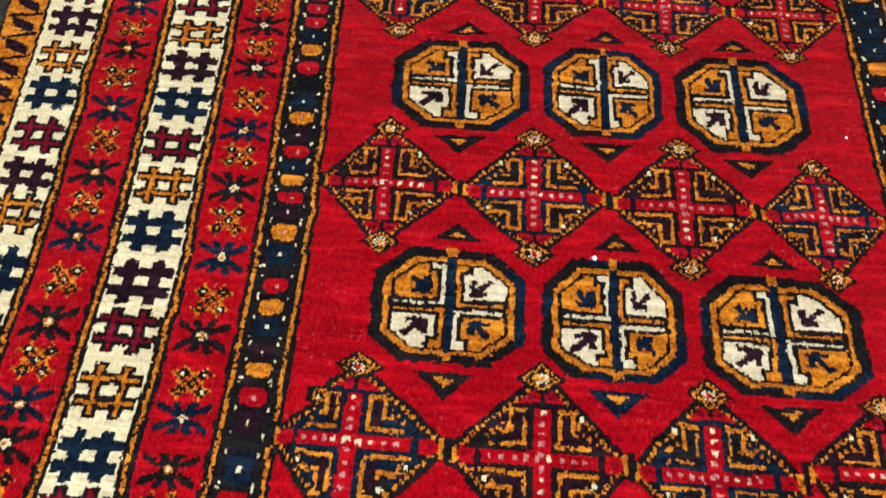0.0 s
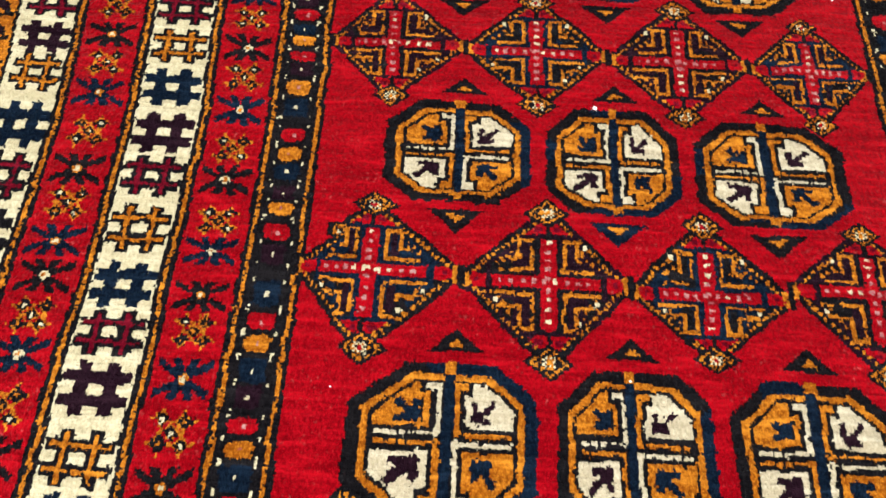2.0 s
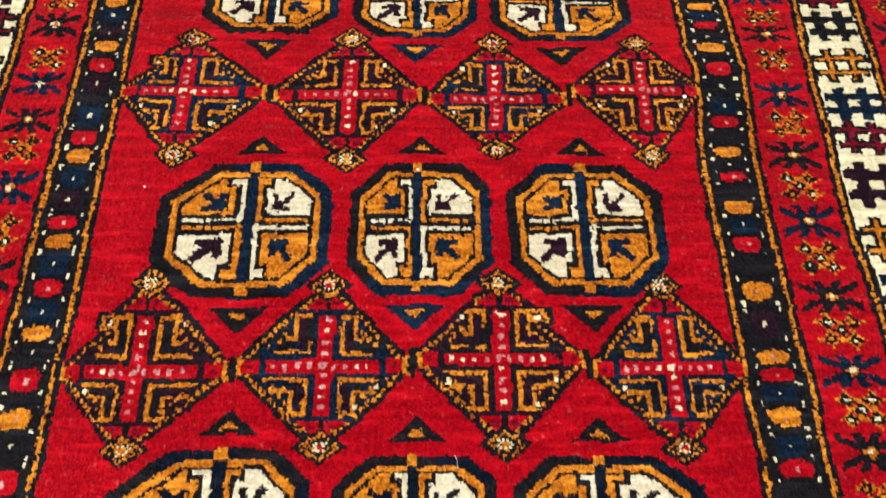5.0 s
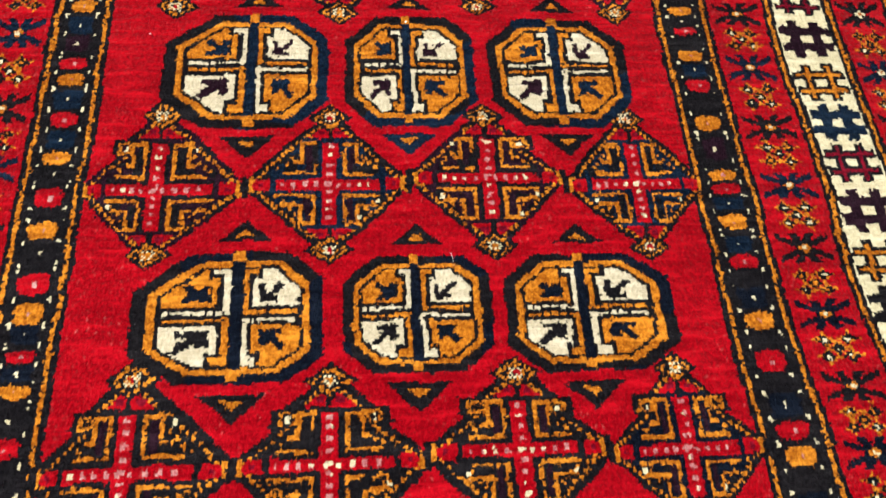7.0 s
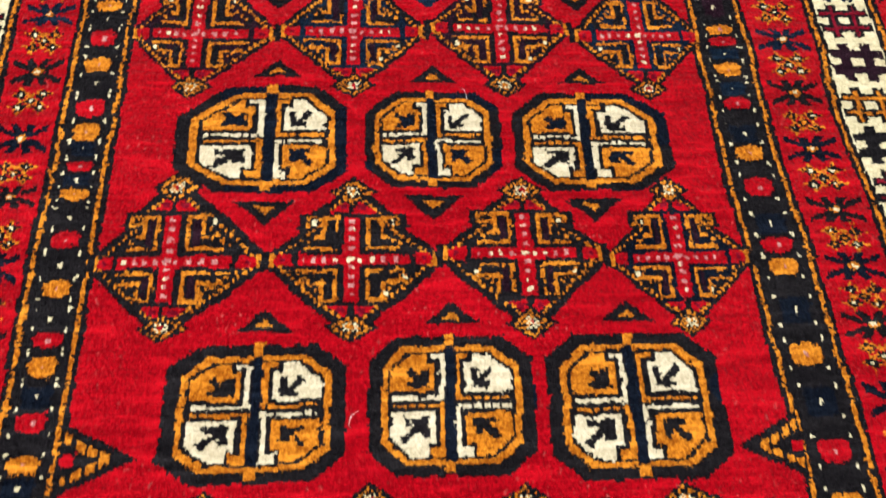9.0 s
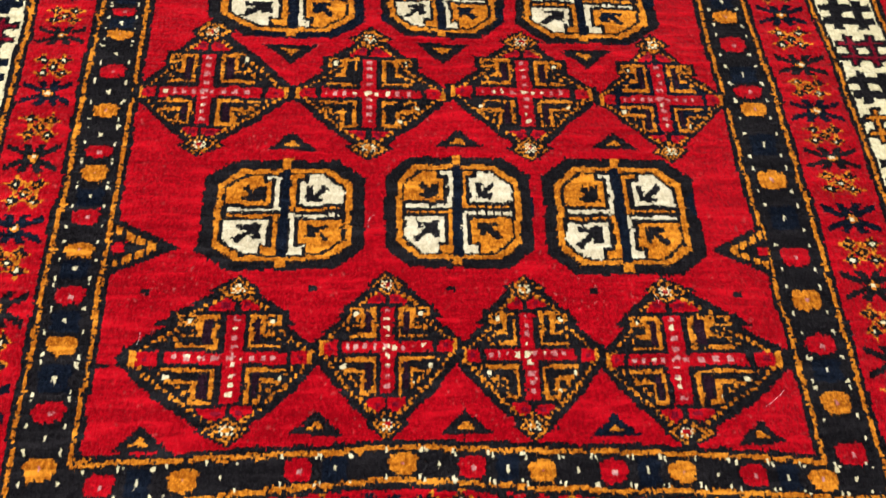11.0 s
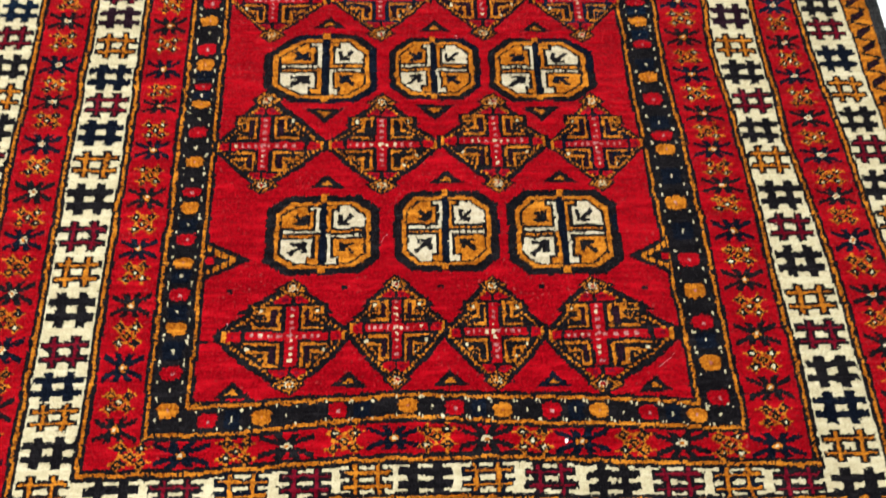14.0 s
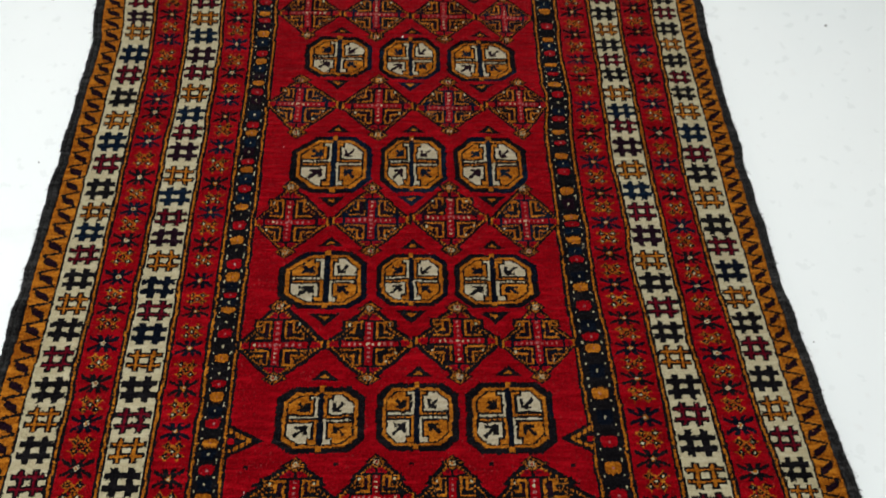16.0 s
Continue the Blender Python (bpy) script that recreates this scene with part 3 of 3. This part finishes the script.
for x, y in ((-0.214, -0.173), (-0.097, -0.171), (0.005, -0.171), (0.112, -0.173), (0.222, -0.177)):
    put(x, y, 0.003, 0.003, 0.0022, 0.0022, lambda u, v, i, j: np.where((np.abs(u) < 1) & (np.abs(v) < 1), K_, -1), "dot_motif", "small black dot", FIELD)


def side_point(sense):
    def paint(u, v, i, j):
        a = sense * u + 1
        b = np.abs(v)
        out = np.full(u.shape, -1)
        out[(a / 2 + b < 1.12) & (a > 0)] = K_
        out[(a / 2 + b < 0.86) & (a / 2 + b > 0.58) & (a > 0.1) & (a < 1.6) & (np.mod(a * 2.5, 1) < 0.74)] = O_
        out[(a > 0.05) & (a < 0.42) & (b < 0.16)] = R_
        return out
    return paint


put(-0.221, -0.138, 0.022, 0.022, 0.021, 0.021, side_point(1), "half_lozenge_motif", "half lozenge of black and gold", FIELD)
put(0.234, -0.140, 0.021, 0.021, 0.021, 0.021, side_point(-1), "half_lozenge_motif", "half lozenge of black and gold", FIELD)
put(-0.233, -0.2265, 0.013, 0.013, 0.0016, 0.0016, lambda u, v, i, j: np.where((np.abs(u) < 1) & (np.abs(v) < 1), K_, -1), "line_motif", "thin black line", FIELD)

# borders: kind and height of each motif, from the far end to the near end
SEQUENCES = {
    ("L", 0): "R.864 N.845 O.826 R.803 N.762 O.742 P.723 R.705 N.687 O.673 R.656 P.641 O.621 N.6 R.572 O.553 N.536 P.515 O.5 R.48 P.461 N.427 R.405 O.387 N.367 P.348 R.327 O.311 N.292 R.273 N.255 O.238 D.224 R.204 O.176 D.158 R.134 O.112",
    ("l", 0): "N.097 R.081 N.069 O.057 D.037 R.019 D-.001 O-.019 D-.042 R-.056 O-.075 N-.096 R-.113 O-.141 N-.156 R-.176 N-.195 O-.212 N-.235 R-.258 D-.275 O-.295",
    ("R", 0): "N.87 O.845 R.815 N.79 O.77 R.735 N.71 O.69 R.65 O.614 N.597 R.579 O.55 N.539 R.528 D.515 O.502 R.479 D.46 N.439 R.423 O.394 D.381 R.37 O.342 N.326 R.309 O.271 P.245 O.219 R.206 N.193 O.176 N.156 R.141 N.111 O.092 R.061",
    ("r", 0): "N.028 R.01 O-.008 N-.043 O-.076 N-.11 R-.145 O-.181 R-.216 N-.235 O-.259 R-.295",
    ("L", 1): "S.855 L.826 S.8 L.76 N.724 L.695 S.661 L.629 N.594 L.555 S.524 L.487 N.46 S.422 L.394 N.358 L.32 S.283 L.253 N.228 L.2 S.169 L.141 N.106 L.076 S.055 L.023 N-.003 L-.035 S-.063 L-.093 N-.124 L-.151 S-.187 L-.218 N-.251 L-.285 S-.312",
    ("R", 1): "N.87 L.84 S.81 L.78 N.75 L.72 S.69 L.657 S.629 L.596 N.565 L.539 S.519 L.49 N.451 L.421 S.39 L.361 N.329 L.298 S.266 L.239 N.209 L.181 S.152 L.122 N.096 L.069 S.04 L.015 N-.008 L-.032 S-.055 L-.079 N-.111 L-.141 S-.169 L-.2 S-.23 L-.258 S-.287 L-.315",
    ("L", 2): "O.839 P.797 N.75 R.703 O.659 N.614 P.567 R.525 O.476 N.428 R.389 P.347 O.299 N.258 R.218 P.181 O.14 N.096 R.057 N.02 O-.021 D-.064 R-.108 O-.149 D-.19 R-.234 N-.269 O-.299 D-.332 O-.368",
    ("R", 2): "D.85 O.81 D.77 R.73 D.685 O.643 D.603 R.565 D.528 O.483 N.442 R.408 P.363 O.313 N.27 R.23 P.185 O.14 D.1 R.058 D.017 O-.023 D-.068 R-.108 D-.149 O-.193 R-.232 D-.271 N-.308 O-.346 D-.383",
    ("L", 3): "N.874 L.841 S.813 L.778 N.74 L.704 S.669 L.637 N.605 L.564 S.527 L.495 N.461 S.431 L.399 N.369 L.331 S.295 L.262 N.234 L.205 S.176 L.146 N.112 L.084 S.061 L.036 N.005 L-.023 S-.055 L-.085 N-.112 L-.141 S-.171 L-.2 N-.231 L-.262 S-.29 L-.32 N-.35",
    ("R", 3): "L.86 S.83 L.8 N.77 L.735 S.702 L.667 S.638 N.59 L.557 S.518 L.485 N.458 L.431 S.393 L.358 N.325 L.296 S.265 L.235 N.202 L.173 S.144 L.118 N.093 L.063 S.033 L.006 N-.018 L-.046 S-.071 L-.095 N-.125 L-.156 S-.189 L-.215 S-.245 L-.275 S-.305 L-.335",
    ("L", 4): "R.89 P.846 O.798 N.754 R.705 P.662 O.623 N.567 R.517 D.465 O.414 N.367 R.322 D.273 O.229 N.191 R.15 D.108 O.068 D.027 R-.018 D-.063 O-.105 D-.146 R-.189 D-.23 O-.27 D-.31 R-.35 D-.39",
    ("R", 4): "R.85 D.81 O.77 D.73 R.69 D.647 O.605 D.564 R.522 D.484 O.442 N.394 R.349 D.307 O.257 D.205 R.165 N.12 O.074 D.031 R-.01 D-.057 O-.102 R-.145 D-.187 O-.222 D-.26 R-.3 D-.34 O-.38",
}
HASH = {"D": (K_, -1), "N": (N_, -1), "P": (P_, -1), "R": (K_, W_), "O": (K_, O_)}
for (side, k), text in SEQUENCES.items():
    items = [(w[0], float(w[1:])) for w in text.split()]
    ys = [y for _, y in items]
    step = abs(ys[0] - ys[1])
    lines = LEFT if side in "Ll" else RIGHT
    extra = []
    while side in "LR" and ys[0] + step * (len(extra) + 1) < TOP[k + 1][0] - 0.01:
        extra.append((items[(len(extra) + 3) % 4][0], ys[0] + step * (len(extra) + 1)))
    items = extra[::-1] + items
    for n, (kind, y) in enumerate(items):
        gaps = [abs(items[n + s][1] - y) for s in (-1, 1) if 0 <= n + s < len(items)]
        pitch = min(gaps) if k != 2 and k != 4 else sum(gaps) / len(gaps)
        a, b = sorted((at_y(lines[k], y), at_y(lines[k + 1], y)))
        x, half = (a + b) / 2, (b - a) / 2
        if k == 0:
            hh = min(pitch * 0.56, 0.0125)
            put(x, y, half * 0.80, half * 0.80, hh, hh, block(kind), "guard_block", {"O": "small gold block", "R": "small red lozenge"}.get(kind, "small dark block with pale knots"), BAND_IDS[0])
        elif k in (1, 3):
            hh = min(pitch * 0.52, 0.0175)
            if kind == "L":
                put(x, y, half * 0.49, half * 0.49, hh * 0.84, hh * 0.84, lattice(n), "lattice_flower", "small flower of gold, black and ivory knots", BAND_IDS[k])
            else:
                put(x, y, half * 0.71, half * 0.71, hh * 0.98, hh * 0.98, star(N_ if kind == "N" else K_, O_ if n % 2 else I_), "star_flower", "navy star flower" if kind == "N" else "black star flower", BAND_IDS[k])
        else:
            base, inner = HASH[kind]
            put(x, y, half * 0.80, half * 0.80, pitch * 0.445, pitch * 0.445, hash_cross(base, inner), "hooked_cross",
                {"R": "hooked cross in wine red edged in black", "O": "hooked cross in gold edged in black", "N": "navy hooked cross"}.get(kind, "black hooked cross"), BAND_IDS[k])

# bottom and far borders
for far in (False, True):
    lines = TOP if far else BOTTOM
    def middle(k, x):
        return (float(np.interp(x, xx, lines[k])) + float(np.interp(x, xx, lines[k + 1]))) / 2
    for n, x in enumerate((-0.226, -0.174, -0.100, -0.031, 0.015, 0.063, 0.111, 0.159, 0.209, 0.257)):
        put(x, middle(0, x), 0.0145, 0.0145, 0.0105, 0.0105, block("RO"[n % 2]), "guard_block", "small gold block" if n % 2 else "small red lozenge", BAND_IDS[0])
        put(x + 0.024, middle(0, x + 0.024), 0.012, 0.012, 0.0105, 0.0105, block("ND"[n % 2]), "guard_block", "small dark block with pale knots", BAND_IDS[0])
    for n, x in enumerate((-0.296, -0.196, -0.093, -0.003, 0.091, 0.190, 0.285)):
        put(x, middle(1, x), 0.0175, 0.0175, 0.0130, 0.0130, lattice(n), "lattice_flower", "small flower of gold, black and ivory knots", BAND_IDS[1])
        put(x + 0.048, middle(1, x + 0.048), 0.0275, 0.0275, 0.0135, 0.0135, star(K_ if n % 2 else N_, I_ if n % 2 else O_), "star_flower", "black star flower" if n % 2 else "navy star flower", BAND_IDS[1])
    for x, kind in zip((-0.309, -0.250, -0.189, -0.129, -0.071, -0.015, 0.044, 0.105, 0.166, 0.228, 0.288, 0.347), "DRoRODoRDRoR"):
        base, inner = (N_, O_) if kind == "o" else HASH[kind]
        put(x, middle(2, x), 0.0260, 0.0260, 0.0153, 0.0153, hash_cross(base, W_ if kind == "R" else inner, 0.12, 0.27), "hooked_cross", "wide hooked cross on ivory", BAND_IDS[2])
    for n in range(9):
        x = -0.348 + 0.0972 * n
        put(x, middle(3, x), 0.0175, 0.0175, 0.0130, 0.0130, lattice(n), "lattice_flower", "small flower of gold, black and ivory knots", BAND_IDS[3])
        put(x + 0.048, middle(3, x + 0.048), 0.0275, 0.0275, 0.0135, 0.0135, star(K_, I_ if n % 2 else O_), "star_flower", "black star flower", BAND_IDS[3])
    for n in range(16):
        x = -0.42 + 0.0585 * n
        base, inner = HASH["DRDO"[n % 4]]
        put(x, middle(4, x), 0.027, 0.027, 0.0108, 0.0108, hash_cross(base, inner), "hooked_cross", "wide hooked cross on ivory", BAND_IDS[4])

# slanting leaves of the gold edge
for side, lines, sense, pitch in (("L", LEFT, 1, 0.0280), ("R", RIGHT, -1, 0.0247)):
    y = TOP[6][0] - 0.02
    while y > -0.46:
        a, b = sorted((at_y(lines[5], y), at_y(lines[6], y)))
        put((a + b) / 2, y, (b - a) / 2, (b - a) / 2, pitch / 2, pitch / 2, leaf_slant(sense), "slanting_leaf", "slanting dark leaf on gold", BAND_IDS[5])
        y -= pitch

# ---- rug: the mesh of knots ----
# stray knots where colours meet
stray = rng.uniform(size=(NX, NY)) < 0.05
near_i = np.clip(ci_ + np.where(stray, rng.randint(-1, 2, (NX, NY)), 0), 0, NX - 1)
near_j = np.clip(cj_ + np.where(stray, rng.randint(-1, 2, (NX, NY)), 0), 0, NY - 1)
colour, owner = colour[near_i, near_j], owner[near_i, near_j]
vx, vy = np.meshgrid(X0 + np.arange(NX + 1) * KNOT, Y0 + np.arange(NY + 1) * KNOT, indexing="ij")
dark_knot = np.isin(colour, (K_, P_, N_, M_)).astype(float)
low = np.zeros((NX + 1, NY + 1))
for di in (0, 1):
    for dj in (0, 1):
        low[di:NX + di, dj:NY + dj] += dark_knot / 4
vz = PILE + 0.0012 * smooth_noise(vx, vy, 0.11, 61) + 0.0007 * smooth_noise(vx, vy, 0.03, 62) - 0.0006 * low
vz += rng.uniform(-0.00045, 0.00045, vz.shape)
vx = vx + rng.uniform(-0.40, 0.40, vx.shape) * KNOT
vy = vy + rng.uniform(-0.40, 0.40, vy.shape) * KNOT
verts = np.stack([vx, vy, vz], -1).reshape(-1, 3)
# loose tufts: a slim fibre on many knots, combed towards the near end, thickest where colours meet
near_edge = np.zeros((NX, NY), bool)
near_edge[1:] |= colour[1:] != colour[:-1]
near_edge[:-1] |= colour[1:] != colour[:-1]
near_edge[:, 1:] |= colour[:, 1:] != colour[:, :-1]
near_edge[:, :-1] |= colour[:, 1:] != colour[:, :-1]
hairy = (rng.uniform(size=(NX, NY)) < np.where(near_edge, 0.85, 0.42)).reshape(-1)
hair_x = rng.normal(0, 0.0006, (NX, NY)).reshape(-1)
hair_y = (-0.0013 + rng.normal(0, 0.0012, (NX, NY))).reshape(-1)
hair_z = rng.uniform(0.0003, 0.0014, (NX, NY)).reshape(-1)
hair_root = np.stack([cx_ + rng.uniform(-0.0006, 0.0006, (NX, NY)), cy_ + rng.uniform(-0.0006, 0.0006, (NX, NY)), vz[:-1, :-1]], -1).reshape(-1, 3)
first = (ci_ * (NY + 1) + cj_).reshape(-1)
quads = np.stack([first, first + NY + 1, first + NY + 2, first + 1], -1)
flat_owner, flat_colour = np.where(OUT, -1, owner).reshape(-1), colour.reshape(-1)
order = np.argsort(flat_owner, kind="stable")
starts = np.searchsorted(flat_owner[order], np.arange(len(OWNERS) + 1))

rug = tagged(new("rug"), "hand-knotted red wool rug with octagons and ivory borders", "rug")
made = {}
for k, (name, label, parent) in enumerate(OWNERS):
    cells = order[starts[k]:starts[k + 1]]
    if len(cells) == 0:
        continue
    q = quads[cells]
    used, index = np.unique(q, return_inverse=True)
    tufted = cells[hairy[cells]]
    reach = np.stack([hair_x[tufted], hair_y[tufted], hair_z[tufted]], -1)
    across = np.stack([-reach[:, 1], reach[:, 0], 0 * reach[:, 0]], -1)
    across *= 0.00036 / np.maximum(np.linalg.norm(across, axis=1, keepdims=True), 1e-6)
    root = hair_root[tufted] - (0, 0, 0.0003)
    hairs = np.stack([root - across, root + across, root + reach + (0, 0, 0.0003)], 1).reshape(-1, 3)
    nc, nh = len(cells), len(tufted)
    mesh = bpy.data.meshes.new(name)
    mesh.vertices.add(len(used) + 3 * nh)
    mesh.vertices.foreach_set("co", np.concatenate([verts[used], hairs]).astype(np.float32).reshape(-1))
    mesh.loops.add(nc * 4 + nh * 3)
    mesh.loops.foreach_set("vertex_index", np.concatenate([index.reshape(-1), len(used) + np.arange(3 * nh)]).astype(np.int32))
    mesh.polygons.add(nc + nh)
    mesh.polygons.foreach_set("loop_start", np.concatenate([np.arange(nc) * 4, nc * 4 + np.arange(nh) * 3]).astype(np.int32))
    kinds, slot = np.unique(flat_colour[np.concatenate([cells, tufted])], return_inverse=True)
    for c in kinds:
        mesh.materials.append(WOOLS[c])
    mesh.polygons.foreach_set("material_index", slot.reshape(-1).astype(np.int32))
    mesh.polygons.foreach_set("use_smooth", np.ones(nc + nh, bool))
    mesh.update(calc_edges=True)
    ob = new(name, mesh)
    ob.parent = made[parent] if parent is not None else rug
    tagged(ob, label)
    made[k] = ob


# backing under the pile, and the bound edges
def slab(outline, z0, z1):
    bm = bmesh.new()
    low_ring = [bm.verts.new((x, y, z0)) for x, y in outline]
    high_ring = [bm.verts.new((x, y, z1)) for x, y in outline]
    bm.faces.new(low_ring[::-1])
    bm.faces.new(high_ring)
    for n in range(len(outline)):
        m = (n + 1) % len(outline)
        bm.faces.new((low_ring[n], low_ring[m], high_ring[m], high_ring[n]))
    return bm


def edge_x(side, y, inset=0.0):
    spread = min(max((y - 0.62) / 0.25, 0), 1.3)
    return at_y(LEFT[7], y) * (1 + 0.057 * min(max((y - 0.58) / 0.28, 0), 1.3)) + inset if side < 0 else at_y(RIGHT[7], y) * (1 + 0.02 * spread) - inset


steps = np.linspace(BOTTOM[7].min() + 0.004, TOP[7][0] - 0.003, 60)
outline = [(edge_x(1, y, 0.003), y) for y in steps] + [(edge_x(-1, y, 0.003), y) for y in steps[::-1]]
part("backing", slab(outline, 0.0005, 0.0045), plain("jute_backing", (0.25, 0.2, 0.14), 0.9), rug, "undyed woven backing")

SELVAGE = wool("selvage_wool", (0.0095, 0.0092, 0.0095), (0.003, 0.003, 0.003), (0.05, 0.05, 0.048), 0.0, 0.04)


def cord(side, inset, radius, seed):
    """A wrapped edge cord: a ribbed tube along the rug's long side."""
    r = random.Random(seed)
    bm = bmesh.new()
    rings, y, n = [], float(steps[0]), 0
    while y < steps[-1]:
        thick = radius * ((1.10 if n % 2 else 0.86) + r.uniform(-0.10, 0.10))
        x = edge_x(side, y, inset) + 0.0008 * math.sin(y * 61 + seed) + r.uniform(-0.0004, 0.0004)
        rings.append([bm.verts.new((x + thick * math.cos(a), y + 0.0012 * math.sin(a) * side, 0.0052 + thick * 0.95 * math.sin(a))) for a in [2 * math.pi * k / 8 for k in range(8)]])
        y, n = y + 0.0020, n + 1
    for a, b in zip(rings, rings[1:]):
        for k in range(8):
            bm.faces.new((a[k], a[(k + 1) % 8], b[(k + 1) % 8], b[k]))
    for f in bm.faces:
        f.smooth = True
    return bm


def strands(side, count, seed):
    """Loose wool hairs along the bound edge."""
    r = random.Random(seed)
    bm = bmesh.new()
    for n in range(count):
        y = r.uniform(float(steps[0]), float(steps[-1]))
        x, z = edge_x(side, y, -0.003), r.uniform(0.002, 0.009)
        length, turn = r.choice((0.002, 0.003, 0.003, 0.004, 0.005, 0.008)) * r.uniform(0.7, 1.2), r.uniform(-0.9, 0.9)
        w, last = 0.00035, None
        for k in range(4):
            f = k / 3
            a = turn + 0.8 * f * math.sin(n)
            px, py, pz = x + side * length * f * math.cos(a), y + length * f * math.sin(a), max(0.0006, z * (1 - 0.7 * f))
            pair = [bm.verts.new((px, py - w * (1.05 - f), pz)), bm.verts.new((px, py + w * (1.05 - f), pz + 0.0003))]
            if last:
                bm.faces.new((last[0], pair[0], pair[1], last[1]))
            last = pair
    return bm


for side in (-1, 1):
    part("edge_cord", cord(side, 0.001, 0.0050, 3 + side), SELVAGE, rug, "dark wrapped wool edge cord")
    part("edge_cord", cord(side, 0.0085, 0.0046, 9 + side), SELVAGE, rug, "dark wrapped wool edge cord")
    tagged(part("edge_fuzz", strands(side, 1300, 21 + side), SELVAGE, rug, "loose dark wool hairs"), kind="stuff")


# ---- small things lying about ----
def lint(x, y, z, size, seed, mat, name, label, category):
    """A crumpled scrap: a lumpy, uneven pellet with a few loose ends."""
    r = random.Random(seed)
    bm = bmesh.new()
    bmesh.ops.create_icosphere(bm, subdivisions=2, radius=size)
    for v in bm.verts:
        v.co *= 1 + r.uniform(-0.35, 0.35)
        v.co.z *= 0.55
    low_z = min(v.co.z for v in bm.verts)
    for k in range(5):
        a = r.uniform(0, 6.28)
        reach, w = size * r.uniform(1.3, 2.2), size * 0.12
        ends = [Vector((math.cos(a) * d, math.sin(a) * d, low_z * f)) for d, f in ((0.4 * size, 0.2), (reach, 0.9))]
        side = Vector((-math.sin(a), math.cos(a), 0)) * w
        bm.faces.new([bm.verts.new(p) for p in (ends[0] - side, ends[1] - side * 0.3, ends[1] + side * 0.3, ends[0] + side)])
    ob = part(name, bm, mat)
    ob.matrix_world = pose(x, y, z - low_z)
    return tagged(ob, label, category, "specks lying about")


for n, (x, y, size) in enumerate(((-0.010, 0.616, 0.0016), (-0.208, 0.3585, 0.0006), (0.233, 0.448, 0.0014), (0.123, -0.334, 0.0016), (0.220, 0.758, 0.0010), (0.007, 0.375, 0.0008))):
    lint(x, y, PILE + 0.0002, size, 50 + n, LINT, "lint_speck", "tiny scrap of white lint on the rug", "lint")
for n, (x, y, size) in enumerate(((-0.674, 0.712, 0.0020), (0.818, 0.667, 0.0022), (-0.607, 0.329, 0.0011), (0.608, 0.002, 0.0010))):
    lint(x, y, 0.0, size, 80 + n, GRIT, "grit_speck", "tiny dark crumb on the pale floor", "crumb")


def fibre(x, y, length, heading, bend, seed):
    """A loose wool fibre: a slim curved tube lying on the pile."""
    r = random.Random(seed)
    bm = bmesh.new()
    rings, px, py, turn = [], 0.0, 0.0, heading
    for k in range(13):
        thick = 0.00009 * (1.0 - 0.5 * abs(k - 6) / 6)
        side, ahead = Vector((-math.sin(turn), math.cos(turn), 0)), 0.0002 * math.sin(k * 1.3 + seed)
        rings.append([bm.verts.new(Vector((px, py, 0.0004 + ahead)) + side * (thick * math.cos(c)) + Vector((0, 0, thick * math.sin(c)))) for c in (0.0, 2.094, 4.189)])
        px, py = px + math.cos(turn) * length / 12, py + math.sin(turn) * length / 12
        turn += bend / 12 + r.uniform(-0.06, 0.06)
    for a, b in zip(rings, rings[1:]):
        for k in range(3):
            bm.faces.new((a[k], a[(k + 1) % 3], b[(k + 1) % 3], b[k]))
    ob = part("wool_fibre", bm, LINT)
    ob.matrix_world = pose(x, y, PILE + 0.0006)
    return tagged(ob, "loose pale wool fibre lying on the rug", "fibre", "specks lying about")


for n, (x, y, length, heading, bend) in enumerate(((0.226, -0.262, 0.022, 0.5, 0.5), (-0.056, -0.122, 0.014, 1.9, -1.4), (0.035, 0.142, 0.012, 1.6, 0.6), (-0.215, -0.214, 0.013, 1.2, 0.4), (0.160, -0.185, 0.010, 1.4, 0.8))):
    fibre(x, y, length, heading, bend, 30 + n)
